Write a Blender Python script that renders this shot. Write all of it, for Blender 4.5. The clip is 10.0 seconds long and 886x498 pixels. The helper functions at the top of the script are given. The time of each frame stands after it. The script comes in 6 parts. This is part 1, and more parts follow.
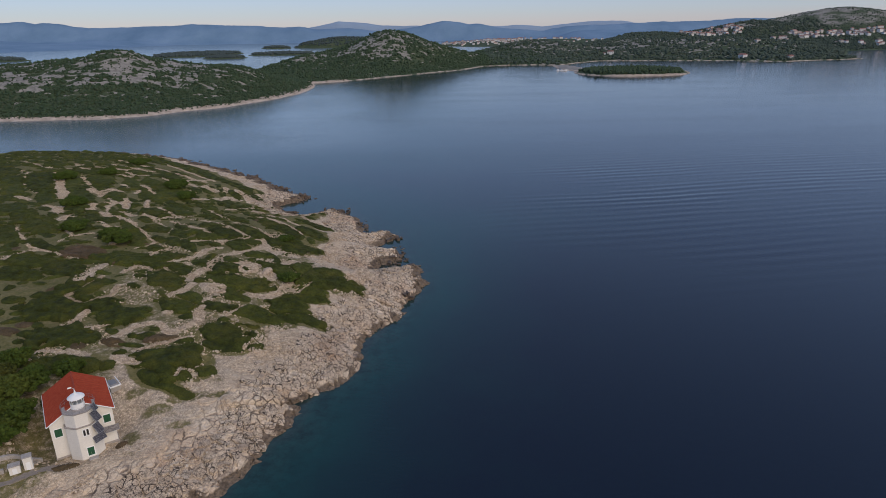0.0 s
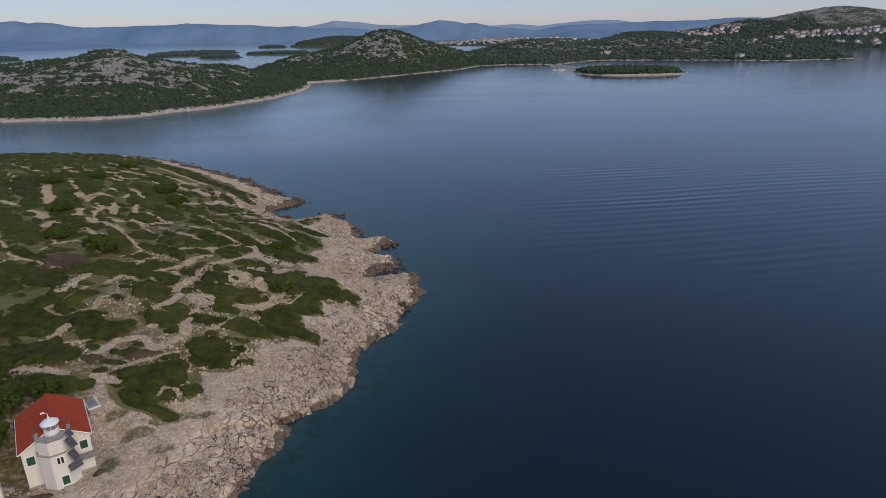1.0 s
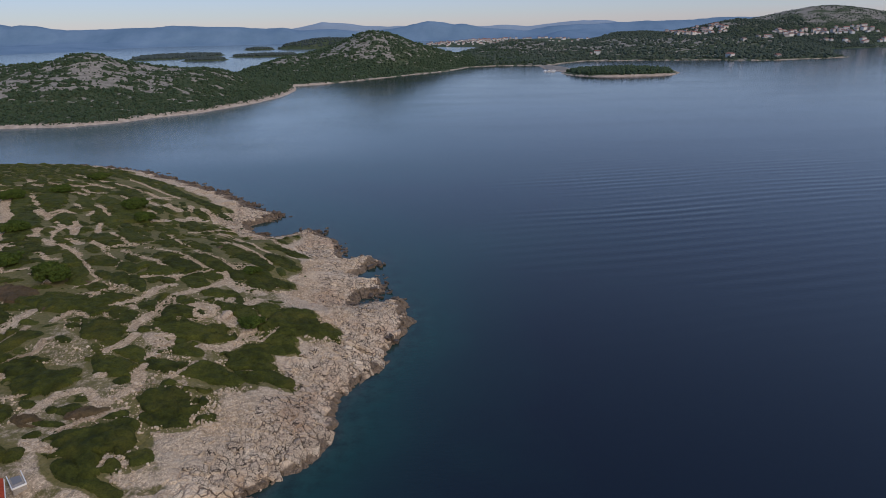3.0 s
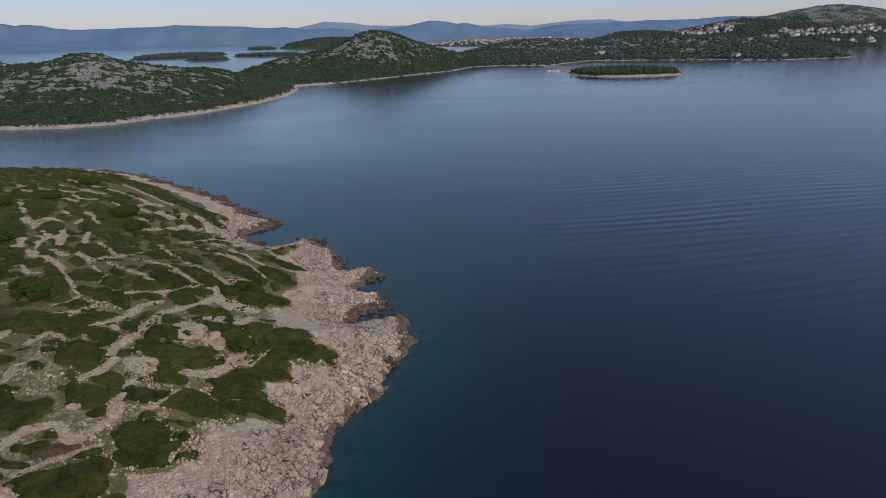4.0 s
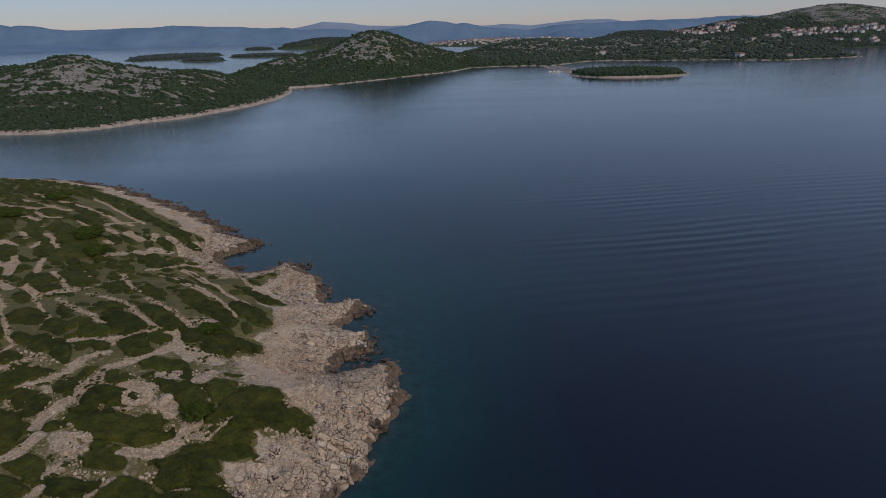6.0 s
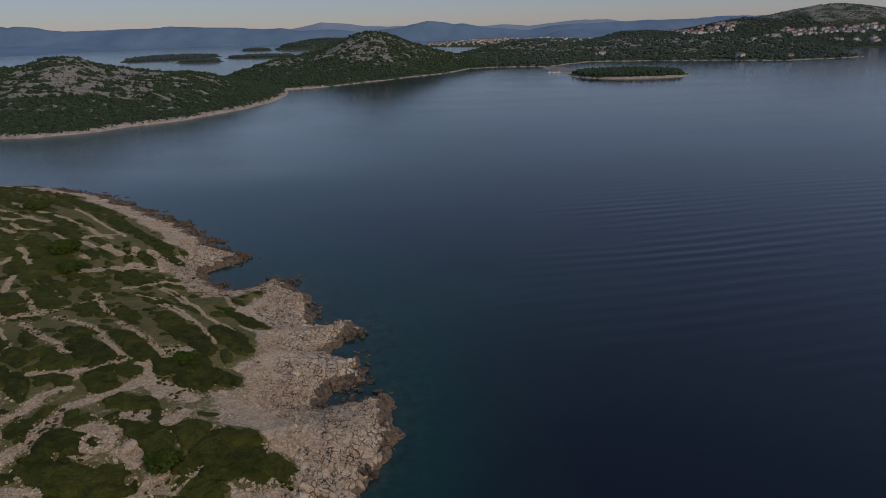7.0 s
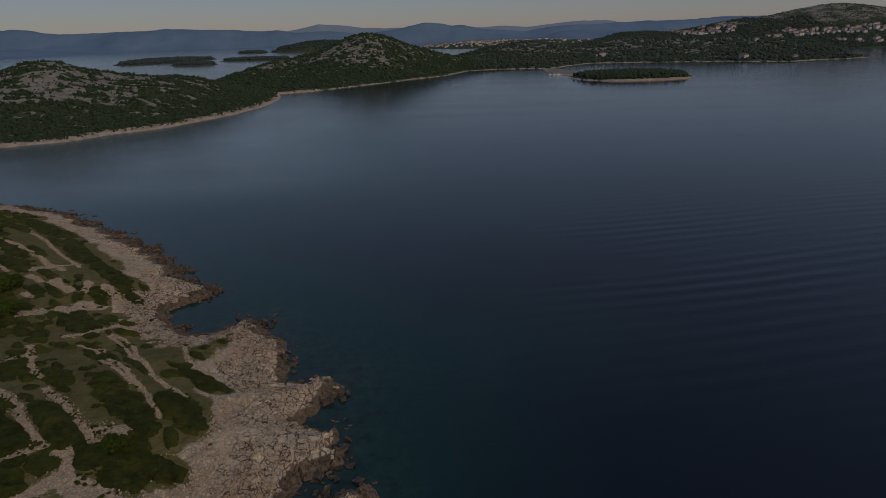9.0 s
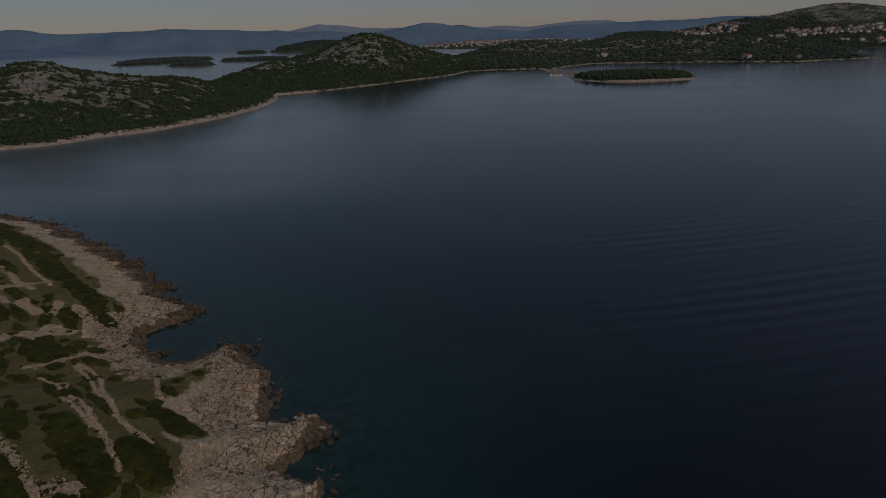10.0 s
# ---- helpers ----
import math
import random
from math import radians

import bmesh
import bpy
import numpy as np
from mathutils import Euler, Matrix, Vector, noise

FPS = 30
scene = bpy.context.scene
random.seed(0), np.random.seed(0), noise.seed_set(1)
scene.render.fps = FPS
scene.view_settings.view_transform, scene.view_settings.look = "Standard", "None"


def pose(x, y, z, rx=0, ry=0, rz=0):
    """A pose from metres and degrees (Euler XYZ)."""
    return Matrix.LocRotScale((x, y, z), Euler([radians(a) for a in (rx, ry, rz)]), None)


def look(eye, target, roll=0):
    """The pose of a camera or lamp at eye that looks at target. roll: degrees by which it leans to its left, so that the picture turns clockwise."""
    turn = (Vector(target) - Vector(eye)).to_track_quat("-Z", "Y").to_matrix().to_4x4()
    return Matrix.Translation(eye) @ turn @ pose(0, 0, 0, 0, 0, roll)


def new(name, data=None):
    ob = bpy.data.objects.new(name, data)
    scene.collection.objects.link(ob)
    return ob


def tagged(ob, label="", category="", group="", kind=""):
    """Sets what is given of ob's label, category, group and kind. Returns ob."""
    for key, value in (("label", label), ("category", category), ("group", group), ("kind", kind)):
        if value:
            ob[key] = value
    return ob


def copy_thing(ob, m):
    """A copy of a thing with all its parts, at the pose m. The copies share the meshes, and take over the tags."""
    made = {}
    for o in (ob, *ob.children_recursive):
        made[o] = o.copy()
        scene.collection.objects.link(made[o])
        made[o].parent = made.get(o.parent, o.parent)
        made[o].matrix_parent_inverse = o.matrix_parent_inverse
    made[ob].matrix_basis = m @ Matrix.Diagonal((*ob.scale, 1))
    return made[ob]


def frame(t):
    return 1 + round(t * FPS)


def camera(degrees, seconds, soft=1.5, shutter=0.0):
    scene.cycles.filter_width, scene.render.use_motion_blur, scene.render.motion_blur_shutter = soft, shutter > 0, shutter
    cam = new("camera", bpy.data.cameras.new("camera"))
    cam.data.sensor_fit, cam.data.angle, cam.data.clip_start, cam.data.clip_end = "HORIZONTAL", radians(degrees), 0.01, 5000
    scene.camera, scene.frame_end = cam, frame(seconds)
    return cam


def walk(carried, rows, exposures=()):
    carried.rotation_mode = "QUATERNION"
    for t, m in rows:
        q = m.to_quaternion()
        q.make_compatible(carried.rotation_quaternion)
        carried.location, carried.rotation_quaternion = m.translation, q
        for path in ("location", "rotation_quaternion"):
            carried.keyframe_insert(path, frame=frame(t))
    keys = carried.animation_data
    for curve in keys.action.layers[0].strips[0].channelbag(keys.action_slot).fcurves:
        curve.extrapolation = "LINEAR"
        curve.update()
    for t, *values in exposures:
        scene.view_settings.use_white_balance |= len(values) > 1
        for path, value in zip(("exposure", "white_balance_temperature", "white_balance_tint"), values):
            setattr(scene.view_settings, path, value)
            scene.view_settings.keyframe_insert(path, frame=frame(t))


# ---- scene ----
cam = camera(70.8, 10.0, soft=0.65)
PATH = [
    (0, (-0.527, 12.717, 71.664), (-0.462, 14.602, 71.0), -0.9),
    (0.5, (-0.626, 15.969, 71.694), (-0.558, 17.854, 71.028), -0.9),
    (1, (-0.609, 19.448, 71.761), (-0.533, 21.332, 71.095), -0.9),
    (1.5, (-0.451, 23.396, 71.848), (-0.361, 25.28, 71.183), -1.0),
    (2, (-0.228, 27.806, 71.893), (-0.124, 29.69, 71.229), -1.1),
    (2.5, (0.027, 32.597, 71.937), (0.136, 34.481, 71.273), -1.2),
    (4, (0.86, 48.169, 72.38), (0.957, 50.053, 71.714), -1.2),
    (4.5, (1.221, 53.814, 72.469), (1.319, 55.698, 71.803), -1.2),
    (5, (1.687, 59.761, 72.549), (1.786, 61.644, 71.883), -1.3),
    (5.5, (2.2, 65.882, 72.603), (2.299, 67.765, 71.937), -1.3),
    (7, (3.87, 85.004, 72.746), (3.973, 86.888, 72.081), -1.4),
    (7.5, (4.509, 91.56, 72.797), (4.614, 93.444, 72.133), -1.5),
    (8, (5.124, 98.255, 72.832), (5.229, 100.14, 72.169), -1.5),
    (8.5, (5.681, 105.129, 72.854), (5.786, 107.013, 72.192), -1.5),
    (9, (6.184, 112.146, 72.85), (6.291, 114.031, 72.189), -1.6),
    (9.5, (6.737, 119.276, 72.844), (6.844, 121.161, 72.183), -1.6),
    (10, (7.405, 126.512, 72.859), (7.512, 128.397, 72.198), -1.6),
]
BRIGHT, TINT = 0.35, 13
FADE = [(0, 0.0), (4.6, 0.0), (5.5, -0.23), (6.5, -0.52), (7.5, -0.80), (8.5, -1.09), (9.25, -1.32), (10.0, -1.58)]
EXPOSURES = [(t, BRIGHT + stops, 6250 - 700 * stops, TINT) for t, stops in FADE]
walk(cam, [(t, look(eye, aim, roll)) for t, eye, aim, roll in PATH], EXPOSURES)

# ---- sky, sun ----
SUN_UP, SUN_ROUND = radians(32), radians(140)
world = bpy.data.worlds.new("dusk")
scene.world = world
world.use_nodes = True
wn, wl = world.node_tree.nodes, world.node_tree.links
sky = wn.new("ShaderNodeTexSky")
sky.sky_type, sky.sun_disc = "NISHITA", False
sky.sun_elevation, sky.sun_rotation = SUN_UP, SUN_ROUND
sky.air_density, sky.dust_density, sky.ozone_density = 1.0, 0.2, 4.0
veil = wn.new("ShaderNodeMix")  # thin high haze, evenly over the whole sky
veil.data_type = "RGBA"
veil.inputs[0].default_value = 0.70
upward = wn.new("ShaderNodeSeparateXYZ")
wl.new(wn.new("ShaderNodeTexCoord").outputs["Generated"], upward.inputs[0])
dusk = wn.new("ShaderNodeValToRGB")  # warm and pale low down, blue overhead
while len(dusk.color_ramp.elements) < 5:
    dusk.color_ramp.elements.new(0.5)
for stop, (place, tone) in zip(dusk.color_ramp.elements, ((0.0, (0.50, 0.48, 0.54)), (0.010, (0.555, 0.515, 0.565)), (0.024, (0.50, 0.55, 0.64)), (0.055, (0.45, 0.57, 0.82)), (0.25, (0.36, 0.50, 0.80)))):
    stop.position, stop.color = place, (*tone, 1)
wl.new(upward.outputs[2], dusk.inputs[0])
lift = wn.new("ShaderNodeVectorMath")
lift.operation = "SCALE"
lift.inputs["Scale"].default_value = 7.9
wl.new(dusk.outputs[0], lift.inputs[0])
wl.new(lift.outputs[0], veil.inputs[7])
wl.new(sky.outputs[0], veil.inputs[6])
wl.new(veil.outputs[2], wn["Background"].inputs[0])
wn["Background"].inputs[1].default_value = 0.082
sun = new("sun", bpy.data.lights.new("sun", "SUN"))
sun.data.energy, sun.data.angle, sun.data.color = 1.65, radians(55), (1.0, 0.80, 0.58)
way = Vector((math.sin(SUN_ROUND) * math.cos(SUN_UP), math.cos(SUN_ROUND) * math.cos(SUN_UP), math.sin(SUN_UP)))
sun.matrix_world = look(way * 500, (0, 0, 0))

# ---- materials ----
class Shader:
    """A node material on world positions in metres."""

    def __init__(self, name, rough=0.9, spec=0.3):
        self.m = bpy.data.materials.new(name)
        self.m.use_nodes = True
        self.n, self.l = self.m.node_tree.nodes, self.m.node_tree.links
        self.b = self.n["Principled BSDF"]
        self.b.inputs["Roughness"].default_value = rough
        self.b.inputs["Specular IOR Level"].default_value = spec
        self.at = self.n.new("ShaderNodeNewGeometry").outputs["Position"]

    def node(self, kind, **settings):
        return self.n.new("ShaderNode" + kind)

    def put(self, socket, value):
        if isinstance(value, (int, float)):
            socket.default_value = value
        elif isinstance(value, tuple):
            socket.default_value = (*value, 1) if len(value) == 3 and socket.type == "RGBA" else value
        else:
            self.l.new(value, socket)

    def stretched(self, scale, turn=0.0):
        k = self.n.new("ShaderNodeMapping")
        k.inputs["Scale"].default_value, k.inputs["Rotation"].default_value = scale, (0, 0, radians(turn))
        self.l.new(self.at, k.inputs["Vector"])
        return k.outputs[0]

    def noise(self, scale, detail=4, rough=0.55, at=None, warp=0.0):
        k = self.n.new("ShaderNodeTexNoise")
        self.put(k.inputs["Vector"], at or self.at)
        k.inputs["Scale"].default_value, k.inputs["Detail"].default_value = scale, detail
        k.inputs["Roughness"].default_value, k.inputs["Distortion"].default_value = rough, warp
        return k.outputs[0]

    def cells(self, scale, feature="F1", out=0, at=None):
        k = self.n.new("ShaderNodeTexVoronoi")
        k.feature = feature
        self.put(k.inputs["Vector"], at or self.at)
        k.inputs["Scale"].default_value = scale
        return k.outputs[out]

    def bent(self, scale, much, at=None):
        k = self.n.new("ShaderNodeTexNoise")
        k.inputs["Scale"].default_value, k.inputs["Detail"].default_value = scale, 4
        self.l.new(self.at, k.inputs["Vector"])
        return self.mix(1.0, at or self.at, self.mix(1.0, k.outputs[1], (much, much, much), "MULTIPLY"), "ADD")

    def ramp(self, fac, *stops):
        k = self.n.new("ShaderNodeValToRGB")
        while len(k.color_ramp.elements) < len(stops):
            k.color_ramp.elements.new(0.5)
        for e, (p, c) in zip(k.color_ramp.elements, stops):
            e.position, e.color = p, (*c, 1) if isinstance(c, tuple) else (c, c, c, 1)
        self.put(k.inputs[0], fac)
        return k.outputs[0]

    def mix(self, fac, a, b, mode="MIX"):
        k = self.n.new("ShaderNodeMix")
        k.data_type, k.blend_type = "RGBA", mode
        self.put(k.inputs[0], fac), self.put(k.inputs[6], a), self.put(k.inputs[7], b)
        return k.outputs[2]

    def math(self, op, a, b=0.0):
        k = self.n.new("ShaderNodeMath")
        k.operation = op
        self.put(k.inputs[0], a), self.put(k.inputs[1], b)
        return k.outputs[0]

    def attr(self, name):
        k = self.n.new("ShaderNodeAttribute")
        k.attribute_name = name
        return k.outputs["Fac"]

    def island(self):
        return self.n.new("ShaderNodeNewGeometry").outputs["Random Per Island"]

    def each(self):
        return self.n.new("ShaderNodeObjectInfo").outputs["Random"]

    def done(self, colour, height=None, depth=0.1, strength=1.0, rough=None):
        self.put(self.b.inputs["Base Color"], colour)
        if rough is not None:
            self.put(self.b.inputs["Roughness"], rough)
        if height is not None:
            k = self.n.new("ShaderNodeBump")
            k.inputs["Distance"].default_value, k.inputs["Strength"].default_value = depth, strength
            self.l.new(height, k.inputs["Height"])
            self.l.new(k.outputs[0], self.b.inputs["Normal"])
        return self.m


def limestone_colour(s):
    """Pale pinkish karst: cream and grey blotches, a few rusty stains."""
    c = s.ramp(s.noise(0.35, 6), (0.3, (0.53, 0.405, 0.272)), (0.5, (0.69, 0.55, 0.385)), (0.7, (0.81, 0.68, 0.505)))
    c = s.mix(s.ramp(s.noise(2.6, 5, 0.7), (0.50, 0.0), (0.64, 0.5)), c, (0.29, 0.225, 0.165))
    c = s.mix(s.ramp(s.noise(0.07, 5, 0.65), (0.50, 0.0), (0.66, 0.55)), c, (0.50, 0.31, 0.185))
    return c


def ground_material():
    s = Shader("karst_ground", 0.92, 0.25)
    rock = limestone_colour(s)
    drift = s.n.new("ShaderNodeTexNoise")
    drift.inputs["Scale"].default_value, drift.inputs["Detail"].default_value = 0.45, 4
    s.l.new(s.at, drift.inputs["Vector"])
    bent = s.mix(1.0, s.stretched((1, 0.62, 1), 28), s.mix(1.0, drift.outputs[1], (1.7, 1.7, 1.7), "MULTIPLY"), "ADD")
    joints = s.cells(0.52, "DISTANCE_TO_EDGE", at=bent)
    slab = s.attr("slab")
    small = s.cells(1.25, "DISTANCE_TO_EDGE", at=bent)
    rock = s.mix(s.math("MULTIPLY", s.math("MULTIPLY", s.ramp(joints, (0.0, 0.97), (0.035, 0.88), (0.08, 0.0)), s.ramp(s.noise(0.5, 4, 0.6), (0.36, 0.1), (0.52, 1.0))), slab), rock, (0.095, 0.068, 0.048))
    rock = s.mix(s.math("MULTIPLY", s.ramp(small, (0.0, 0.75), (0.03, 0.6), (0.08, 0.0)), s.ramp(s.noise(0.33, 4, 0.6), (0.46, 0.05), (0.58, 0.9))), rock, (0.11, 0.083, 0.064))
    rock = s.mix(s.math("SUBTRACT", 1.0, slab), rock, limestone_colour(s))
    rock = s.mix(s.ramp(s.cells(0.52, "F1", 1, bent), (0.2, 0.0), (0.8, 0.3)), rock, (0.46, 0.35, 0.26))
    gravel = s.mix(0.35, s.ramp(s.cells(4.2, "F1", 1, s.bent(1.4, 0.7)), (0.1, (0.20, 0.155, 0.106)), (0.5, (0.51, 0.405, 0.280)), (0.9, (0.82, 0.670, 0.490))), (0.50, 0.392, 0.270))
    # shade in the gaps between stones, drawn as dark cell edges
    gap_shade = s.cells(4.2, "DISTANCE_TO_EDGE", at=s.bent(1.4, 0.7))
    gravel = s.mix(s.math("MULTIPLY", s.ramp(gap_shade, (0.0, 0.9), (0.07, 0.7), (0.18, 0.0)), s.ramp(s.noise(0.9, 5, 0.7), (0.42, 0.0), (0.60, 0.95))), gravel, (0.12, 0.09, 0.064))
    rock = s.mix(s.math("MULTIPLY", s.math("SUBTRACT", 1.0, slab), 0.92), rock, gravel)
    # bedding lines, with the shade under ledges coloured in dark
    strata = s.noise(0.9, 5, 0.7, s.stretched((0.25, 1.6, 1), 34), 0.5)
    rock = s.mix(s.math("MULTIPLY", s.ramp(strata, (0.56, 0.0), (0.59, 0.6), (0.63, 0.0)), slab), rock, (0.16, 0.12, 0.09))
    rock = s.mix(s.math("MULTIPLY", s.ramp(s.noise(0.28, 6, 0.7), (0.56, 0.0), (0.70, 0.5)), s.math("SUBTRACT", 1.0, slab)), rock, (0.22, 0.175, 0.125))
    turf = s.ramp(s.noise(0.3, 6, 0.7), (0.3, (0.070, 0.074, 0.017)), (0.45, (0.125, 0.112, 0.034)), (0.58, (0.165, 0.138, 0.058)), (0.74, (0.25, 0.195, 0.11)))
    turf = s.mix(s.ramp(s.attr("cover"), (0.42, 0.85), (0.6, 0.0)), turf, s.ramp(s.noise(0.7, 5, 0.7), (0.35, (0.13, 0.10, 0.066)), (0.7, (0.36, 0.285, 0.205))))
    turf = s.mix(s.ramp(s.noise(2.0, 5, 0.75), (0.46, 0.0), (0.66, 0.75)), turf, (0.055, 0.066, 0.022))
    turf = s.mix(s.ramp(s.noise(0.11, 5, 0.7), (0.38, 0.0), (0.55, 0.8)), turf, s.ramp(s.noise(1.2, 5, 0.7), (0.35, (0.118, 0.108, 0.034)), (0.65, (0.215, 0.18, 0.075))))
    cover = s.math("ADD", s.attr("cover"), s.math("MULTIPLY", s.math("SUBTRACT", s.noise(0.8, 5, 0.7), 0.5), 0.9))
    c = s.mix(s.ramp(cover, (0.40, 0.0), (0.58, 1.0)), rock, turf)
    tide = s.math("ADD", s.attr("tide"), s.math("MULTIPLY", s.math("SUBTRACT", s.noise(0.6, 5, 0.6), 0.5), 0.8))
    wet = s.ramp(s.noise(1.3, 5, 0.7), (0.3, (0.065, 0.049, 0.034)), (0.7, (0.26, 0.195, 0.135)))
    c = s.mix(s.ramp(tide, (0.35, 0.0), (0.65, 1.0)), c, wet)
    h = s.math("ADD", s.math("MULTIPLY", s.math("MULTIPLY", s.ramp(joints, (0, 0.0), (0.09, 1.0)), slab), 0.6), s.math("ADD", s.math("MULTIPLY", s.ramp(small, (0, 0.0), (0.14, 1.0)), 0.25), s.noise(1.6, 8, 0.7)))
    return s.done(c, h, 0.35, 0.9)


def rubble_material(name="rubble_stone", shade=1.0):
    s = Shader(name, 0.92, 0.25)
    c = limestone_colour(s)
    c = s.mix(0.65, c, s.ramp(s.island(), (0.0, (0.14, 0.11, 0.078)), (0.5, (0.36, 0.292, 0.212)), (1.0, (0.62, 0.52, 0.40))))
    if shade < 1:
        c = s.mix(s.ramp(s.noise(1.1, 5, 0.7), (0.35, 0.4), (0.65, 0.85)), c, (0.27, 0.215, 0.145))
    return s.done(c, s.noise(5, 6, 0.7), 0.08, 0.7)


def boulder_material():
    s = Shader("boulder_stone", 0.92, 0.25)
    c = s.mix(0.75, limestone_colour(s), s.ramp(s.each(), (0.0, (0.24, 0.19, 0.14)), (0.5, (0.38, 0.30, 0.225)), (1.0, (0.52, 0.43, 0.335))))
    c = s.mix(s.ramp(s.noise(2.5, 5, 0.75), (0.48, 0.0), (0.62, 0.7)), c, (0.16, 0.12, 0.09))
    return s.done(c, s.noise(3, 7, 0.7), 0.15, 0.8)


def slab_material():
    s = Shader("bedded_limestone", 0.92, 0.25)
    c = s.mix(0.3, limestone_colour(s), s.ramp(s.noise(0.9, 2), (0.35, (0.52, 0.39, 0.28)), (0.65, (0.80, 0.665, 0.51))))
    # bedding, its ledge shade painted as dark lines since relief stays flat
    beds = s.noise(1.5, 6, 0.7, s.stretched((0.22, 1.6, 1), 34), 0.8)
    c = s.mix(s.ramp(beds, (0.545, 0.0), (0.575, 0.9), (0.62, 0.0)), c, (0.10, 0.073, 0.053))
    cracks = s.cells(0.85, "DISTANCE_TO_EDGE", at=s.bent(0.8, 1.2, s.stretched((1, 0.6, 1), 20)))
    c = s.mix(s.math("MULTIPLY", s.ramp(cracks, (0.0, 1.0), (0.028, 0.97), (0.062, 0.0)), s.ramp(s.noise(0.4, 4), (0.40, 0.15), (0.52, 1.0))), c, (0.055, 0.04, 0.03))
    # small relief put into the colour: dark edges where bumps would shade
    relief_edges = s.cells(2.9, "DISTANCE_TO_EDGE", at=s.bent(1.5, 0.6, s.stretched((1, 0.7, 1), 42)))
    c = s.mix(s.math("MULTIPLY", s.ramp(relief_edges, (0.0, 0.95), (0.03, 0.8), (0.07, 0.0)), s.ramp(s.noise(0.55, 4, 0.6), (0.40, 0.1), (0.54, 0.95))), c, (0.10, 0.073, 0.053))
    return s.done(c, s.math("ADD", s.noise(2.2, 8, 0.75), beds), 0.45, 1.0)


def wet_rock_material():
    s = Shader("wet_rock", 0.75, 0.4)
    c = s.ramp(s.noise(0.9, 6, 0.7), (0.3, (0.035, 0.026, 0.019)), (0.55, (0.12, 0.088, 0.062)), (0.75, (0.30, 0.235, 0.175)))
    return s.done(c, s.noise(2.2, 7, 0.7), 0.2, 0.9)


def foliage_material(name, dark, mid, light):
    s = Shader(name, 0.85, 0.2)
    c = s.mix(0.28, s.ramp(s.noise(0.45, 5, 0.65), (0.3, dark), (0.52, mid), (0.75, light)), s.ramp(s.island(), (0.0, dark), (0.6, mid), (1.0, light)))
    c = s.mix(s.ramp(s.noise(0.13, 4, 0.6), (0.50, 0.0), (0.66, 0.5)), c, (light[0] * 1.0, light[1] * 0.86, light[2]))
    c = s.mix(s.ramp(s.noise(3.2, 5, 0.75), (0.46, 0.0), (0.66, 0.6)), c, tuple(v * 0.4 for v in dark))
    return s.done(c, s.noise(6.0, 5, 0.7), 0.25, 1.0)


def hill_material():
    s = Shader("hill_ground", 0.95, 0.15)
    scrub = s.ramp(s.noise(0.05, 6, 0.7), (0.3, (0.036, 0.056, 0.030)), (0.55, (0.06, 0.08, 0.042)), (0.75, (0.10, 0.105, 0.066)))
    stone = s.ramp(s.noise(0.2, 5, 0.7), (0.3, (0.15, 0.139, 0.122)), (0.7, (0.36, 0.332, 0.295)))
    bands = s.noise(0.16, 6, 0.8, s.stretched((0.6, 1.5, 2.6), 20), 0.8)
    bare = s.math("ADD", s.attr("bare"), s.math("MULTIPLY", s.math("SUBTRACT", bands, 0.5), 1.3))
    c = s.mix(s.ramp(bare, (0.45, 0.0), (0.6, 0.9)), scrub, stone)
    shore = s.ramp(s.noise(0.15, 5, 0.7), (0.3, (0.25, 0.195, 0.145)), (0.7, (0.58, 0.48, 0.385)))
    beach = s.math("ADD", s.attr("beach"), s.math("MULTIPLY", s.math("SUBTRACT", s.noise(0.07, 6, 0.8), 0.5), 2.2))
    c = s.mix(s.ramp(beach, (0.45, 0.0), (0.55, 1.0)), c, shore)
    return s.done(c, s.noise(0.25, 6, 0.7), 2.0, 0.6)


def plain_material(name, colour, rough=0.8, grain=3.0, vary=0.15, metal=0.0):
    s = Shader(name, rough, 0.35)
    s.b.inputs["Metallic"].default_value = metal
    lo, hi = tuple(v * (1 - vary) for v in colour), tuple(min(1, v * (1 + vary)) for v in colour)
    c = s.mix(0.5, s.ramp(s.noise(grain, 5, 0.65), (0.3, lo), (0.7, hi)), s.ramp(s.noise(grain * 7, 3, 0.6), (0.3, lo), (0.7, hi)))
    return s.done(c, s.noise(grain * 6, 4), 0.01, 0.4)


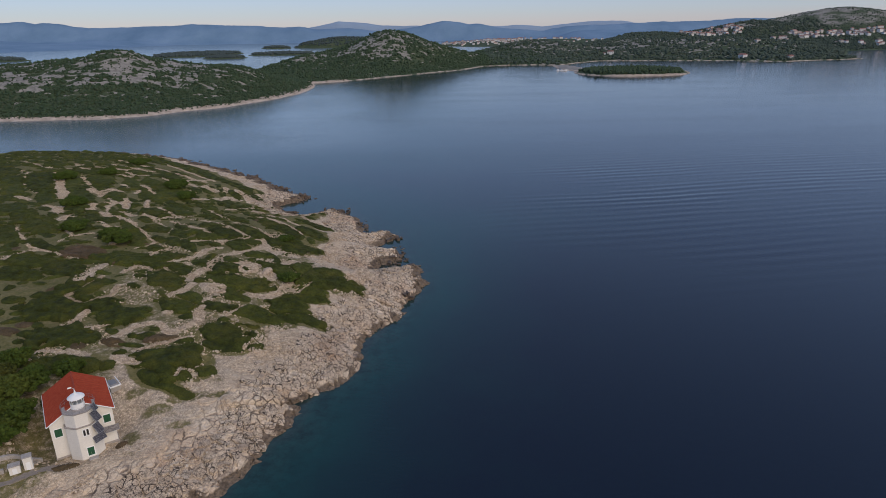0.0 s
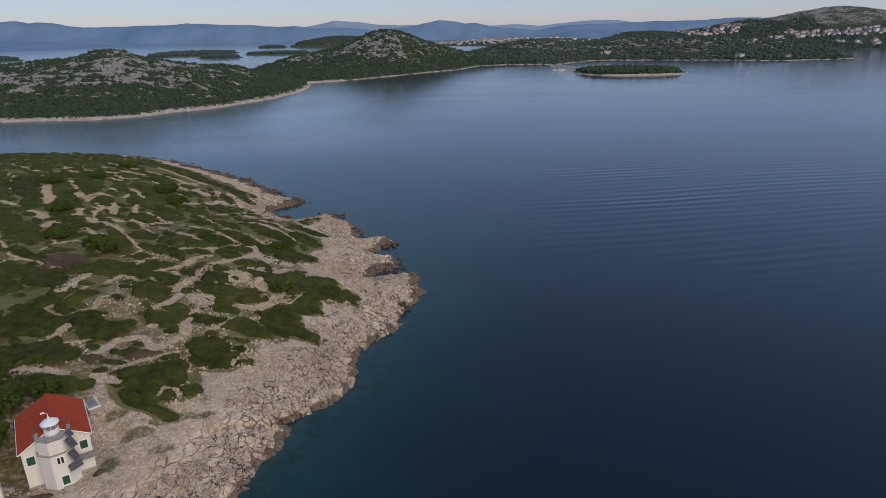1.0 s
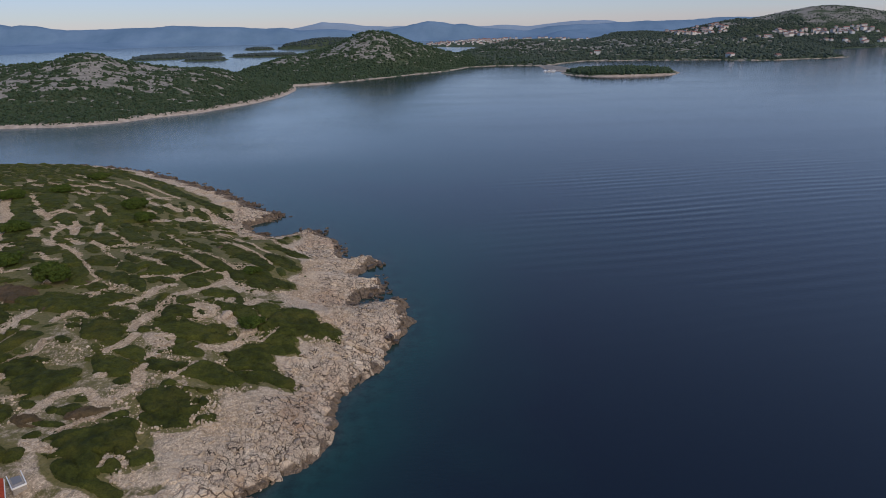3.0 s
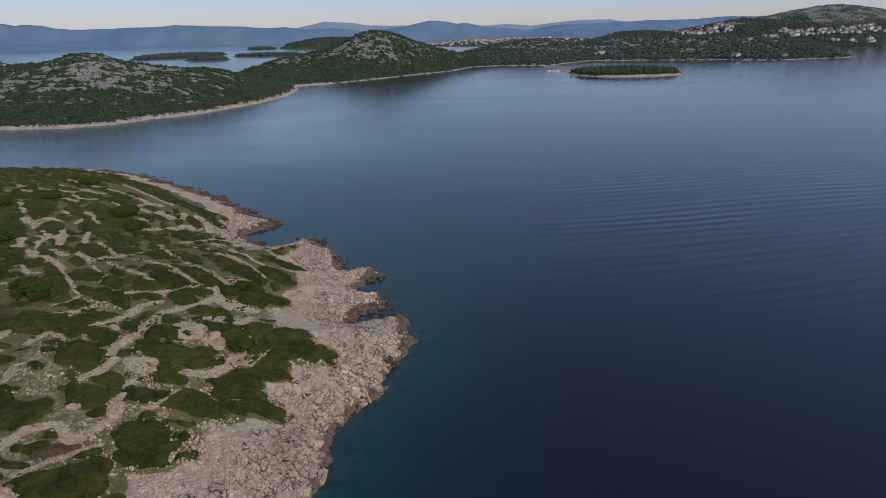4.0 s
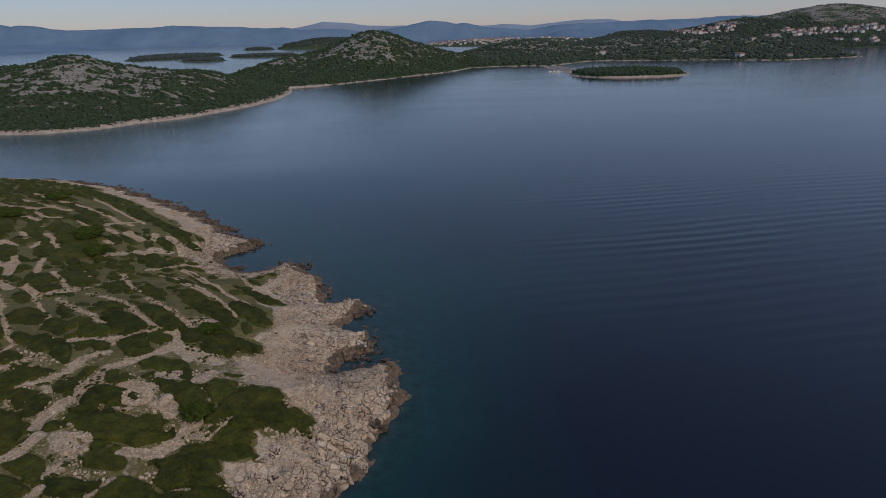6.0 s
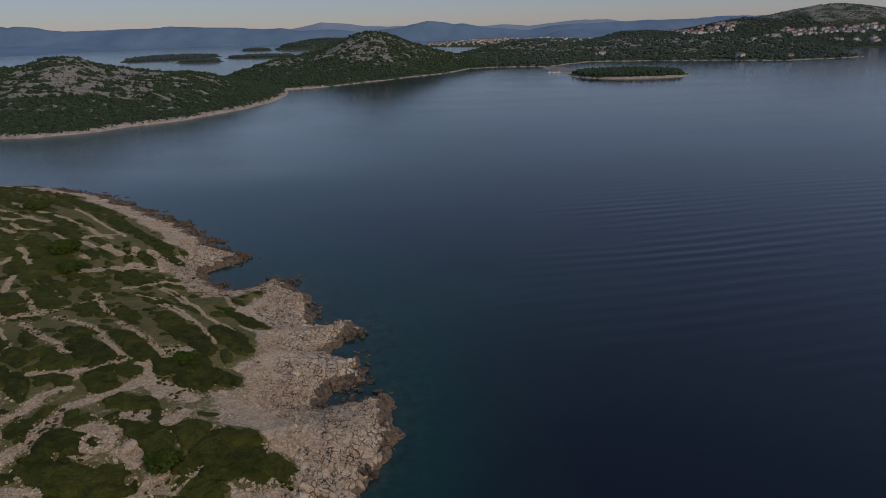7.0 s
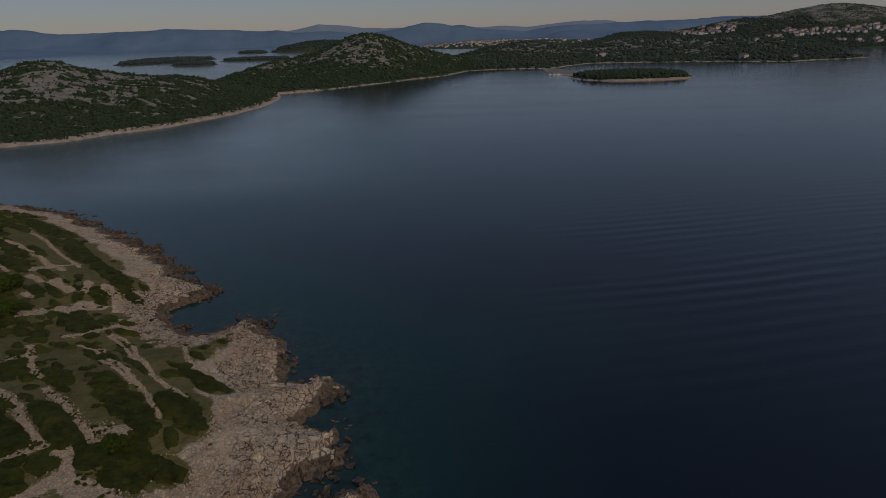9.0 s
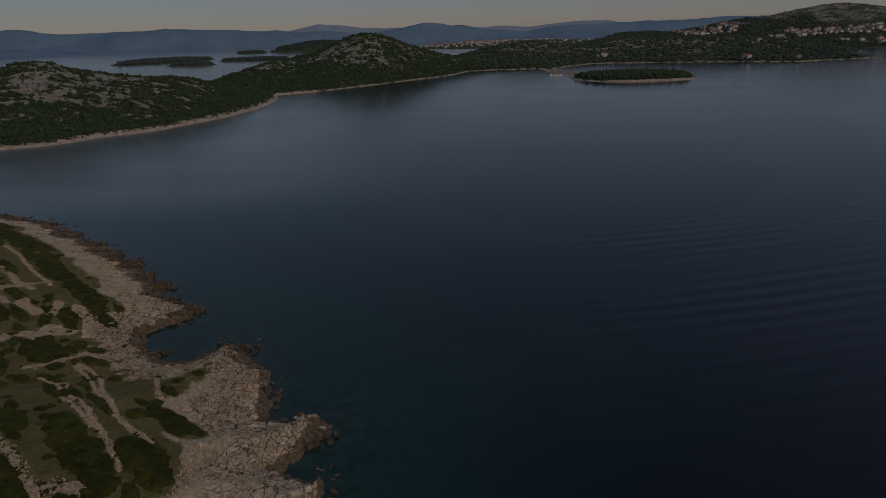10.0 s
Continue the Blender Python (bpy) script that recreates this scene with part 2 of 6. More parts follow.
def sea_material():
    s = Shader("sea_water", 0.2, 0.5)
    s.b.inputs["IOR"].default_value = 1.33
    shoal = s.math("ADD", s.attr("shoal"), s.math("MULTIPLY", s.math("SUBTRACT", s.noise(0.045, 5, 0.6), 0.5), 0.35))
    c = s.ramp(shoal, (0.05, (0.0022, 0.0066, 0.016)), (0.35, (0.0032, 0.019, 0.023)), (0.65, (0.0040, 0.036, 0.034)), (0.9, (0.012, 0.046, 0.041)), (1.0, (0.028, 0.052, 0.046)))
    bed = s.ramp(s.noise(0.35, 5, 0.7), (0.35, 0.35), (0.6, 1.0))
    c = s.mix(s.ramp(s.attr("shoal"), (0.45, 0.0), (0.85, 0.8)), c, s.mix(1.0, c, bed, "MULTIPLY"))
    # lightens the base colour in place of the sky's reflection
    sky_gleam = s.math("MULTIPLY", s.attr("sky_gleam"), s.ramp(s.noise(0.01, 4, 0.6, s.stretched((0.5, 1.2, 1), 12)), (0.25, 0.5), (0.6, 1.0)))
    c = s.mix(sky_gleam, c, (0.16, 0.205, 0.225))
    ripple = s.noise(0.8, 4, 0.6, s.stretched((0.6, 1.5, 1), 8))
    wide = s.noise(0.012, 3, 0.5)
    wave = s.n.new("ShaderNodeTexWave")
    wave.wave_type, wave.bands_direction = "BANDS", "Y"
    wave.inputs["Scale"].default_value, wave.inputs["Distortion"].default_value = 0.046, 4.0
    wave.inputs["Detail"].default_value, wave.inputs["Detail Scale"].default_value = 2.0, 0.25
    s.l.new(s.stretched((1, 1, 1), -7), wave.inputs["Vector"])
    calm = s.ramp(wide, (0.40, 0.5), (0.65, 1.0))
    rows = s.math("MULTIPLY", s.math("MULTIPLY", s.math("MULTIPLY", wave.outputs[0], 4.4), s.attr("wake")), s.ramp(s.noise(0.02, 4, 0.6, s.stretched((0.5, 1.4, 1), 5)), (0.4, 0.0), (0.65, 1.0)))
    h = s.math("ADD", s.math("MULTIPLY", s.math("MULTIPLY", ripple, calm), s.math("ADD", 1.6, s.math("MULTIPLY", s.attr("ruffled"), 2.5))), rows)
    slick = s.ramp(s.noise(0.012, 5, 0.65, s.stretched((0.35, 1.5, 1), 6)), (0.3, 0.11), (0.7, 0.16))
    return s.done(c, h, 0.05, 0.5, slick)


M_SLAB = slab_material()
M_GROUND, M_RUBBLE, M_FIELD, M_BOULDER, M_WET = ground_material(), rubble_material(), rubble_material("lichened_field_stone", 0.72), boulder_material(), wet_rock_material()
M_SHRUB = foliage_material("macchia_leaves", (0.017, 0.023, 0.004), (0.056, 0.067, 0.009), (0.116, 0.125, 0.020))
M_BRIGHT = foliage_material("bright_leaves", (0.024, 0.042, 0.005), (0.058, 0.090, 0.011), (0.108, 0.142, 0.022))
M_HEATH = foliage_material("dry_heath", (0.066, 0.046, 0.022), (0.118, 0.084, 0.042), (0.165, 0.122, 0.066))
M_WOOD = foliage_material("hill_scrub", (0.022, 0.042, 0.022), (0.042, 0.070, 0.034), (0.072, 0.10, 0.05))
# these two greens are paled and blued to carry the haze of distance
M_COAST_HAZED = foliage_material("hazed_coast_scrub", (0.036, 0.054, 0.040), (0.060, 0.084, 0.060), (0.092, 0.116, 0.084))
M_HAZED_PINE = foliage_material("hazed_far_pines", (0.040, 0.058, 0.052), (0.058, 0.080, 0.074), (0.080, 0.104, 0.094))
M_HILL, M_SEA = hill_material(), sea_material()

# ---- shapes of the land ----
# shoreline of the near island, metres, clockwise from the house's shore
SOUTH_SHORE = [(-100, 52), (-60, 72), (-42, 90), (-35.1, 96.7), (-32, 101), (-29.7, 105.3), (-29.2, 110), (-26.4, 113), (-25.7, 118), (-24.3, 119.8), (-24.9, 123.4),
               (-23, 126.8), (-20.4, 129), (-17, 134), (-14.5, 138.8), (-14.2, 142.5), (-15.2, 145.6), (-14.6, 150.6), (-10.8, 153.5), (-10.2, 157), (-7.6, 160.8),
               (-5.8, 166), (-5.6, 169.5), (-3.4, 173.5), (-1.1, 178.5), (-0.3, 183), (0.3, 190), (-0.1, 195.5), (-2.8, 201.2), (-5.4, 200.6), (-9.3, 198.2), (-14.4, 197.2)]
MID_SHORE = [(-13.4, 201), (-10.4, 202.8), (-7.8, 204.8), (-7.0, 211.2), (-7.8, 216.8), (-9.6, 218.8), (-13, 216.9), (-15.2, 220.5), (-12.6, 224.6), (-9.8, 228.5),
             (-8.9, 232), (-10.2, 234.6), (-12.6, 236.4), (-16.4, 236.6), (-18.6, 234.9), (-22, 235.2), (-24, 239.5), (-22.8, 246), (-23.3, 251), (-25, 255),
             (-29.2, 259), (-34.3, 267.2), (-36.6, 270.8), (-39.9, 271), (-43, 268), (-45.6, 262.6), (-49.2, 261.5), (-54, 266), (-58.6, 271.6), (-61.2, 278)]
NORTH_SHORE = [(-58, 281.6), (-54, 287.6), (-54, 291), (-57.5, 295.9), (-64.2, 303.6), (-70, 312.5), (-81, 325.5), (-91, 338), (-101, 348), (-107, 354.5), (-122.8, 368.5),
               (-134.8, 382), (-146, 390.5), (-162, 399.5), (-178.6, 408.6), (-200, 416.5), (-224, 419), (-250, 416), (-300, 395), (-345, 320), (-340, 210), (-270, 120), (-170, 62)]
SHORE = SOUTH_SHORE + MID_SHORE + NORTH_SHORE


def shore_distance(x, y):
    """Metres inland from the shoreline, negative out at sea."""
    far, inside = np.full(x.shape, 1e9), np.zeros(x.shape, bool)
    for (ax, ay), (bx, by) in zip(SHORE, SHORE[1:] + SHORE[:1]):
        ex, ey = bx - ax, by - ay
        k = np.clip(((x - ax) * ex + (y - ay) * ey) / (ex * ex + ey * ey), 0, 1)
        far = np.minimum(far, np.hypot(x - ax - k * ex, y - ay - k * ey))
        inside ^= ((ay > y) != (by > y)) & (x < ex * (y - ay) / (ey if ey else 1e-9) + ax)
    return np.where(inside, far, -far)


def step(a, b, v):
    k = np.clip((v - a) / (b - a), 0, 1)
    return k * k * (3 - 2 * k)


def swell(d, y):
    """Height of the island's broad dome."""
    low = 1 - 0.24 * step(190, 260, y)
    return np.where(d > 0, 15.2 * low * (1 - np.exp(-np.maximum(d, 0) / 35)) + 0.5 * step(0, 1.5, d), 0.5 * d)


def lattice(ix, iy, seed):
    v = np.sin(ix * 127.1 + iy * 311.7 + seed * 74.7) * 43758.5453
    return v - np.floor(v)


def rough(x, y, size, seed=0, octaves=4, keep=0.5):
    """Fractal value noise, about -1 to 1; size: metres of the largest bumps."""
    total, amount, weight = np.zeros(np.shape(x)), 1.0, 0.0
    for n in range(octaves):
        u, v = x / size, y / size
        iu, iv = np.floor(u), np.floor(v)
        fu, fv = u - iu, v - iv
        fu, fv = fu * fu * (3 - 2 * fu), fv * fv * (3 - 2 * fv)
        k = seed + 13 * n
        a = lattice(iu, iv, k) * (1 - fu) + lattice(iu + 1, iv, k) * fu
        b = lattice(iu, iv + 1, k) * (1 - fu) + lattice(iu + 1, iv + 1, k) * fu
        total += amount * (2 * (a * (1 - fv) + b * fv) - 1)
        weight, amount, size = weight + amount, amount * keep, size * 0.5
    return total / weight * 1.5


def blocks(x, y, size, seed=0):
    """Broken slabs: how far a place is from the nearest joint (0 on it), and each slab's own three random numbers and centre offset."""
    u, v = x / size, y / size
    iu, iv = np.floor(u), np.floor(v)
    near, next_ = np.full(u.shape, 9.0), np.full(u.shape, 9.0)
    cu, cv = np.zeros(u.shape), np.zeros(u.shape)
    for di in (-1, 0, 1):
        for dj in (-1, 0, 1):
            a, b = iu + di, iv + dj
            px, py = a + lattice(a, b, seed), b + lattice(a, b, seed + 5)
            d = np.hypot(px - u, py - v)
            closer = d < near
            next_ = np.where(closer, near, np.minimum(next_, d))
            cu, cv = np.where(closer, px, cu), np.where(closer, py, cv)
            near = np.where(closer, d, near)
    r = [lattice(np.floor(cu * 97), np.floor(cv * 97), seed + k) for k in (1, 2, 3)]
    return (next_ - near) * size, r, (u - cu) * size, (v - cv) * size


def ragged_shore(x, y):
    """The shore's distance with its notches, points and slanting ribs of rock."""
    wx = x + 0.7 * rough(x, y, 6, 3) + 0.5 * rough(x, y, 2.4, 4)
    wy = y + 0.7 * rough(x, y, 6, 7) + 0.5 * rough(x, y, 2.4, 8)
    d = shore_distance(wx, wy)
    u, v = x * 0.94 + y * 0.34, -x * 0.34 + y * 0.94
    ribs = rough(u / 5.0, v, 3.2, 21, 3)
    return d - 0.6 + ribs * 2.6 * step(255, 290, y) * step(14, 2, np.abs(d + 1)) + ribs * 0.8 * step(7, 1, np.abs(d))


def island_height(x, y, fine=True):
    d = ragged_shore(x, y)
    h = swell(d, y) + 0.5 * rough(x, y, 18, 31, 3) * step(2, 20, d)
    if not fine:
        return h, d
    bare = step(34, 14, d + 6 * rough(x, y, 11, 41, 3)) * step(-2.5, 1.0, d)
    tilt_x, tilt_y = x * 0.9 + y * 0.43, -x * 0.43 + y * 0.9
    tilt_x, tilt_y = tilt_x + 0.9 * rough(x, y, 5, 52, 3), tilt_y + 0.9 * rough(x, y, 5, 54, 3)
    gap, r, ox, oy = blocks(tilt_x, tilt_y * 0.6, 3.4, 51)
    slab = (r[0] - 0.5) * 0.5 + ox * (r[1] - 0.5) * 0.3 + oy * (r[2] - 0.5) * 0.25 - 0.65 * step(0.42, 0.0, gap) * step(-0.5, 0.1, rough(x, y, 7, 56, 2))
    gap2, q, ox2, oy2 = blocks(tilt_x, tilt_y * 0.8, 1.3, 57)
    slab += ((q[0] - 0.5) * 0.14 + ox2 * (q[1] - 0.5) * 0.2 - 0.22 * step(0.28, 0.0, gap2)) * step(-0.35, 0.35, rough(x, y, 5, 58, 2))
    edge = step(11, 1, d)
    ledge = rough(tilt_x * 0.25, tilt_y, 2.6, 59, 3)
    h += slab * bare * (0.35 + 0.85 * edge) + 0.35 * ledge * edge * bare + 0.10 * rough(x, y, 1.6, 61, 3) * (0.5 + 0.5 * bare)
    return h, d


def spaced(marks):
    """Grid lines from a to b with a spacing that glides from one value to the next: rows of (place, spacing)."""
    out = [marks[0][0]]
    while out[-1] < marks[-1][0]:
        out.append(out[-1] + np.interp(out[-1], [m[0] for m in marks], [m[1] for m in marks]))
    return np.array(out)


def sheet(name, xs, ys, z, keep=None, attributes=(), material=None, smooth=True):
    """A mesh over a grid; keep: which corners to keep faces at; attributes: (name, values)."""
    nx, ny = len(xs), len(ys)
    gx, gy = np.meshgrid(xs, ys)
    co = np.stack([gx, gy, z], -1).reshape(-1, 3)
    i = (np.arange(ny - 1)[:, None] * nx + np.arange(nx - 1)).ravel()
    quads = np.stack([i, i + 1, i + nx + 1, i + nx], -1)
    values = [(n, np.asarray(v, float).ravel()) for n, v in attributes]
    if keep is not None:
        quads = quads[keep.ravel()[quads].any(1)]
        used, quads = np.unique(quads, return_inverse=True)
        quads, co = quads.reshape(-1, 4), co[used]
        values = [(n, v[used]) for n, v in values]
    me = quick_mesh(name, co, quads, material, smooth)
    for n, v in values:
        me.attributes.new(n, "FLOAT", "POINT").data.foreach_set("value", v)
    return me


def quick_mesh(name, co, faces, material=None, smooth=False):
    """A mesh from arrays of corners and of faces that all have as many corners."""
    me = bpy.data.meshes.new(name)
    co, faces = np.asarray(co, np.float32), np.asarray(faces, np.int32)
    count, sides = faces.shape
    me.vertices.add(len(co)), me.loops.add(count * sides), me.polygons.add(count)
    me.vertices.foreach_set("co", co.ravel())
    me.loops.foreach_set("vertex_index", faces.ravel())
    me.polygons.foreach_set("loop_start", np.arange(count, dtype=np.int32) * sides)
    me.polygons.foreach_set("use_smooth", np.full(count, smooth))
    if material:
        me.materials.append(material)
    me.update(calc_edges=True)
    return me

# ---- far land: shorelines and heights ----
MAIN_SHORE = [(-900, 470), (-600, 515), (-450, 560), (-378, 590), (-318, 588), (-284, 589), (-256, 606), (-236, 630), (-202, 668), (-175, 714), (-156, 758), (-142, 845), (-143, 912), (-155, 957),
              (-118, 978), (-84, 1018), (-35, 1074), (20, 1141), (78, 1208), (132, 1324), (190, 1345), (242, 1332), (285, 1315), (350, 1400), (407, 1455), (509, 1424), (607, 1387), (670, 1364),
              (710, 1324), (759, 1307), (831, 1329), (883, 1335), (946, 1362), (930, 1425), (1043, 1560), (1187, 1774), (1319, 1805), (1700, 1850), (2600, 1950), (2900, 3000), (1500, 3300),
              (760, 2600), (470, 2150), (250, 1850), (60, 1720), (-140, 1620), (-250, 1350), (-330, 1050), (-480, 930), (-900, 860)]
HILLS = [(-335, 760, 15, 36, 60), (-412, 770, 18, 302, 110), (-403, 760, 12, 137, 110), (-431, 740, 6, 111, 100), (-226, 860, 15, 203, 90), (-56, 1330, 37, 79, 110), (-38, 1340, 25, 172, 150),
         (-260, 1230, 26, 118, 130), (80, 1400, 10, 82, 130), (292, 1700, 23, 124, 150), (373, 1750, 8, 286, 200), (659, 1750, 8, 231, 200), (599, 1900, 18, 144, 200)]
EAST_HILLS = [(740, 2150, 29, 148, 240), (1622, 2400, 92, 286, 340), (1079, 2300, 45, 316, 260), (1389, 2350, 38, 217, 250), (2223, 2350, 61, 410, 330), (821, 1650, 25, 241, 150), (1127, 2200, 22, 117, 150)]


def polygon_distance(points, x, y):
    far, inside = np.full(x.shape, 1e9), np.zeros(x.shape, bool)
    for (ax, ay), (bx, by) in zip(points, points[1:] + points[:1]):
        ex, ey = bx - ax, by - ay
        k = np.clip(((x - ax) * ex + (y - ay) * ey) / (ex * ex + ey * ey), 0, 1)
        far = np.minimum(far, np.hypot(x - ax - k * ex, y - ay - k * ey))
        inside ^= ((ay > y) != (by > y)) & (x < ex * (y - ay) / (ey if ey else 1e-9) + ax)
    return np.where(inside, far, -far)


def main_height(x, y):
    d = polygon_distance(MAIN_SHORE, x + 4 * rough(x, y, 40, 71, 3), y + 4 * rough(x, y, 40, 73, 3))
    h = 7 * (1 - np.exp(-np.maximum(d, 0) / 40))
    for cx, cy, top, rx, ry in HILLS + EAST_HILLS:
        h = h + top * np.exp(-((x - cx) / rx) ** 2 - ((y - cy) / ry) ** 2) * step(0, 90, d)
    h = h + (3.0 * rough(x, y, 90, 77, 4) + 1.2 * rough(x, y, 22, 79, 3)) * step(5, 90, d)
    return np.where(d > 0, h + 0.8 * step(0, 4, d), 0.3 * d), d


def land(name, label, xs, ys, height, bare):
    gx, gy = np.meshgrid(xs, ys)
    h, d = height(gx, gy)
    me = sheet(name, xs, ys, h, d > -25, (("bare", bare(gx, gy, h, d)), ("beach", np.where(gy < 1000, 0.85, 0.62) * step(np.where(gy < 1000, 20, 8), 1, d) * (gy < 1500))), M_HILL)
    return tagged(new(name, me), label, "land", kind="structure")


def stony(x, y, h):
    """Where bare streaks of limestone break through the scrub: above 0 it is stone."""
    streaks = rough(x + 0.35 * y, 2.1 * y, 9, 301, 3, 0.6) + 0.25 * rough(x, y, 60, 303, 2)
    return streaks - 0.74 + (0.60 + 0.10 * step(1000, 900, y)) * step(7, 36, h) * step(2100, 1600, y) + 0.32 * step(150, 260, x) * step(900, 650, x) * step(2300, 1800, y)


def main_bare(x, y, h, d):
    east = step(1900, 2200, y) * (0.26 + 0.27 * step(42, 75, h) + (0.12 + 0.16 * step(42, 80, h)) * rough(x, 1.6 * y, 34, 305, 4))
    return np.clip(0.5 + 1.5 * stony(x, y, h), 0, 1) * step(2250, 1950, y) + east


land("ground_mainland", "scrub-covered limestone hills behind the bay", spaced([(-900, 9), (-560, 4), (-60, 3.4), (260, 4), (500, 8), (1300, 10), (2900, 26)]), spaced([(460, 4), (1000, 3.6), (1450, 4), (1700, 9), (3320, 26)]), main_height, main_bare)


def hump(cx, cy, rx, ry, top, seed):
    def height(x, y):
        r = np.hypot((x - cx) / rx, (y - cy) / ry) + 0.16 * rough(x, y, min(rx, ry) * 0.9, seed, 3)
        d = (1 - r) * min(rx, ry)
        return np.where(d > 0, top * (1 - np.exp(-d / (0.35 * min(rx, ry)))) + 0.8, 0.3 * d), d
    return height


ISLETS = [("islet_pine", "low wooded islet with a pale rocky rim", 356, 1062, 92, 82, 6, 91), ("islet_long", "long dark wooded island", -768, 2330, 135, 250, 6, 93), ("islet_low", "low wooded end of the long island", -575, 1985, 70, 48, 4, 94),
          ("islet_small", "small dark wooded islet", -450, 2220, 112, 62, 5, 95), ("islet_far", "flat wooded islet far off", -648, 3090, 72, 60, 7, 97), ("islet_flat", "flat wooded islet far off", -505, 3150, 80, 60, 6, 98),
          ("islet_west", "low wooded islet in the channel", -1300, 2045, 105, 60, 8, 96), ("islet_humped", "dark wooded hump across the channel", -330, 3160, 230, 150, 46, 99)]
for name, label, cx, cy, rx, ry, top, seed in ISLETS:
    land(name, label, np.linspace(cx - 1.5 * rx, cx + 1.5 * rx, 70), np.linspace(cy - 1.5 * ry, cy + 1.5 * ry, 70), hump(cx, cy, rx, ry, top, seed), lambda x, y, h, d: 0 * x + 0.05)

FAR_SHORE = [(-4500, 2700), (-2600, 2850), (-1927, 3109), (-1837, 3221), (-1660, 3500), (-1720, 4000), (-1640, 4300), (-1400, 4400), (-1100, 4420), (-700, 4420), (-150, 4430), (500, 4450), (800, 4300),
             (900, 3900), (1000, 3600), (1400, 3400), (2600, 3300), (4500, 3300), (4500, 5200), (-4500, 5200)]
TOWN_SHORE = [(105, 3050), (170, 2900), (270, 2800), (420, 2820), (650, 2900), (1000, 2950), (1120, 3300), (900, 3650), (300, 3600), (120, 3400)]
# heights of the blue ridges from west to east
CREST_X = (-2840, -2726, -2636, -2558, -2464, -2392, -2280, -2089, -1858, -1705, -1549, -1453, -1319, -1126, -933, -815, -700, -464, -229, 10, 89, 188, 248, 367, 446, 566, 887, 1047, 1248, 1449, 1651, 1854, 2097, 2259, 2381, 2900)
CREST_Z = (151, 157, 137, 147, 142, 123, 110, 111, 115, 116, 125, 120, 114, 108, 94, 100, 79, 83, 58, 88, 106, 124, 119, 99, 102, 74, 46, 74, 82, 83, 95, 93, 97, 109, 111, 104)
PALE_X = (-1000, -732, -565, -402, -238, -73, 552, 782, 930, 1350, 1519, 1648, 1946, 2600)
PALE_Z = (60, 107, 140, 129, 104, 101, 88, 97, 83, 116, 114, 96, 92, 70)


def far_height(x, y):
    d = polygon_distance(FAR_SHORE, x + 25 * rough(x, y, 200, 101, 3), y + 25 * rough(x, y, 200, 103, 3))
    crest = np.interp(x, CREST_X, CREST_Z) + 3 * rough(x, y, 60, 107, 4)
    ridge = np.exp(-(np.minimum(y - 4650, 0) / (190 + 40 * rough(x, y, 300, 105, 2))) ** 2)
    front = np.exp(-((y - 3700 + 200 * rough(x, y, 600, 111, 2)) / 420) ** 2) * (24 + 16 * rough(x, y, 500, 113, 4)) * step(0, 300, d) * step(-1200, -1700, x)
    rise = np.exp(-((y - 4250) / 260) ** 2) * (34 + 20 * rough(x, y, 400, 114, 4)) * step(0, 250, d)
    return np.where(d > 0, 5 * step(0, 60, d) + step(-10, 140, d) * np.maximum(np.maximum(ridge * crest, front), np.minimum(rise, 0.7 * crest)) + 2 * rough(x, y, 80, 115, 3) * step(0, 100, d), 0.2 * d), d


def far_material(name="hazed_ridges", pale=1.0):
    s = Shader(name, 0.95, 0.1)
    # distance haze is mixed into this blue; less of pale means more haze
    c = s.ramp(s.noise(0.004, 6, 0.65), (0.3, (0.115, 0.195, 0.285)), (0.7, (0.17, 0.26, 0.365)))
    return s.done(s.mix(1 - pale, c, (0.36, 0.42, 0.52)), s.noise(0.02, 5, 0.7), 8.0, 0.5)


xs, ys = np.linspace(-4500, 3600, 480), np.linspace(2600, 4740, 130)
gx, gy = np.meshgrid(xs, ys)
h, d = far_height(gx, gy)
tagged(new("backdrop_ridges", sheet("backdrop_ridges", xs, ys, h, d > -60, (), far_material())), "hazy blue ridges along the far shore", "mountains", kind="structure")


xs, ys = np.linspace(-1400, 2600, 260), np.linspace(4800, 4900, 6)
gx, gy = np.meshgrid(xs, ys)
crest = np.interp(gx, PALE_X, PALE_Z) + 3 * rough(gx, 0 * gx, 90, 109, 4)
tagged(new("backdrop_far_ridge", sheet("backdrop_far_ridge", xs, ys, crest * step(4795, 4880, gy), None, (), far_material("palest_hazed_ridge", 0.62))), "farthest mountains on the horizon, coloured pale with haze", "mountains", kind="structure")


def town_height(x, y):
    d = polygon_distance(TOWN_SHORE, x + 8 * rough(x, y, 50, 117, 3), y)
    return np.where(d > 0, 26 * (1 - np.exp(-np.maximum(d, 0) / 260)) + 1, 0.3 * d), d


land("ground_town", "low shore under the far town", spaced([(80, 16), (1160, 16)]), spaced([(2760, 16), (3700, 16)]), town_height, lambda x, y, h, d: 0 * x + 0.1)

# ---- sea ----
xs = np.concatenate([-spaced([(140, 3), (400, 14), (1500, 90), (6500, 600)])[::-1], spaced([(-138, 1.6), (40, 1.6), (140, 6), (600, 16), (1500, 70), (6500, 600)])])
ys = np.concatenate([-spaced([(-60, 4), (100, 30), (6500, 600)])[::-1], spaced([(64, 1.8), (430, 1.8), (600, 8), (1500, 14), (3000, 80), (6500, 500)])])
gx, gy = np.meshgrid(xs, ys)
near_d, main_d = ragged_shore(gx, gy), main_height(gx, gy)[1]
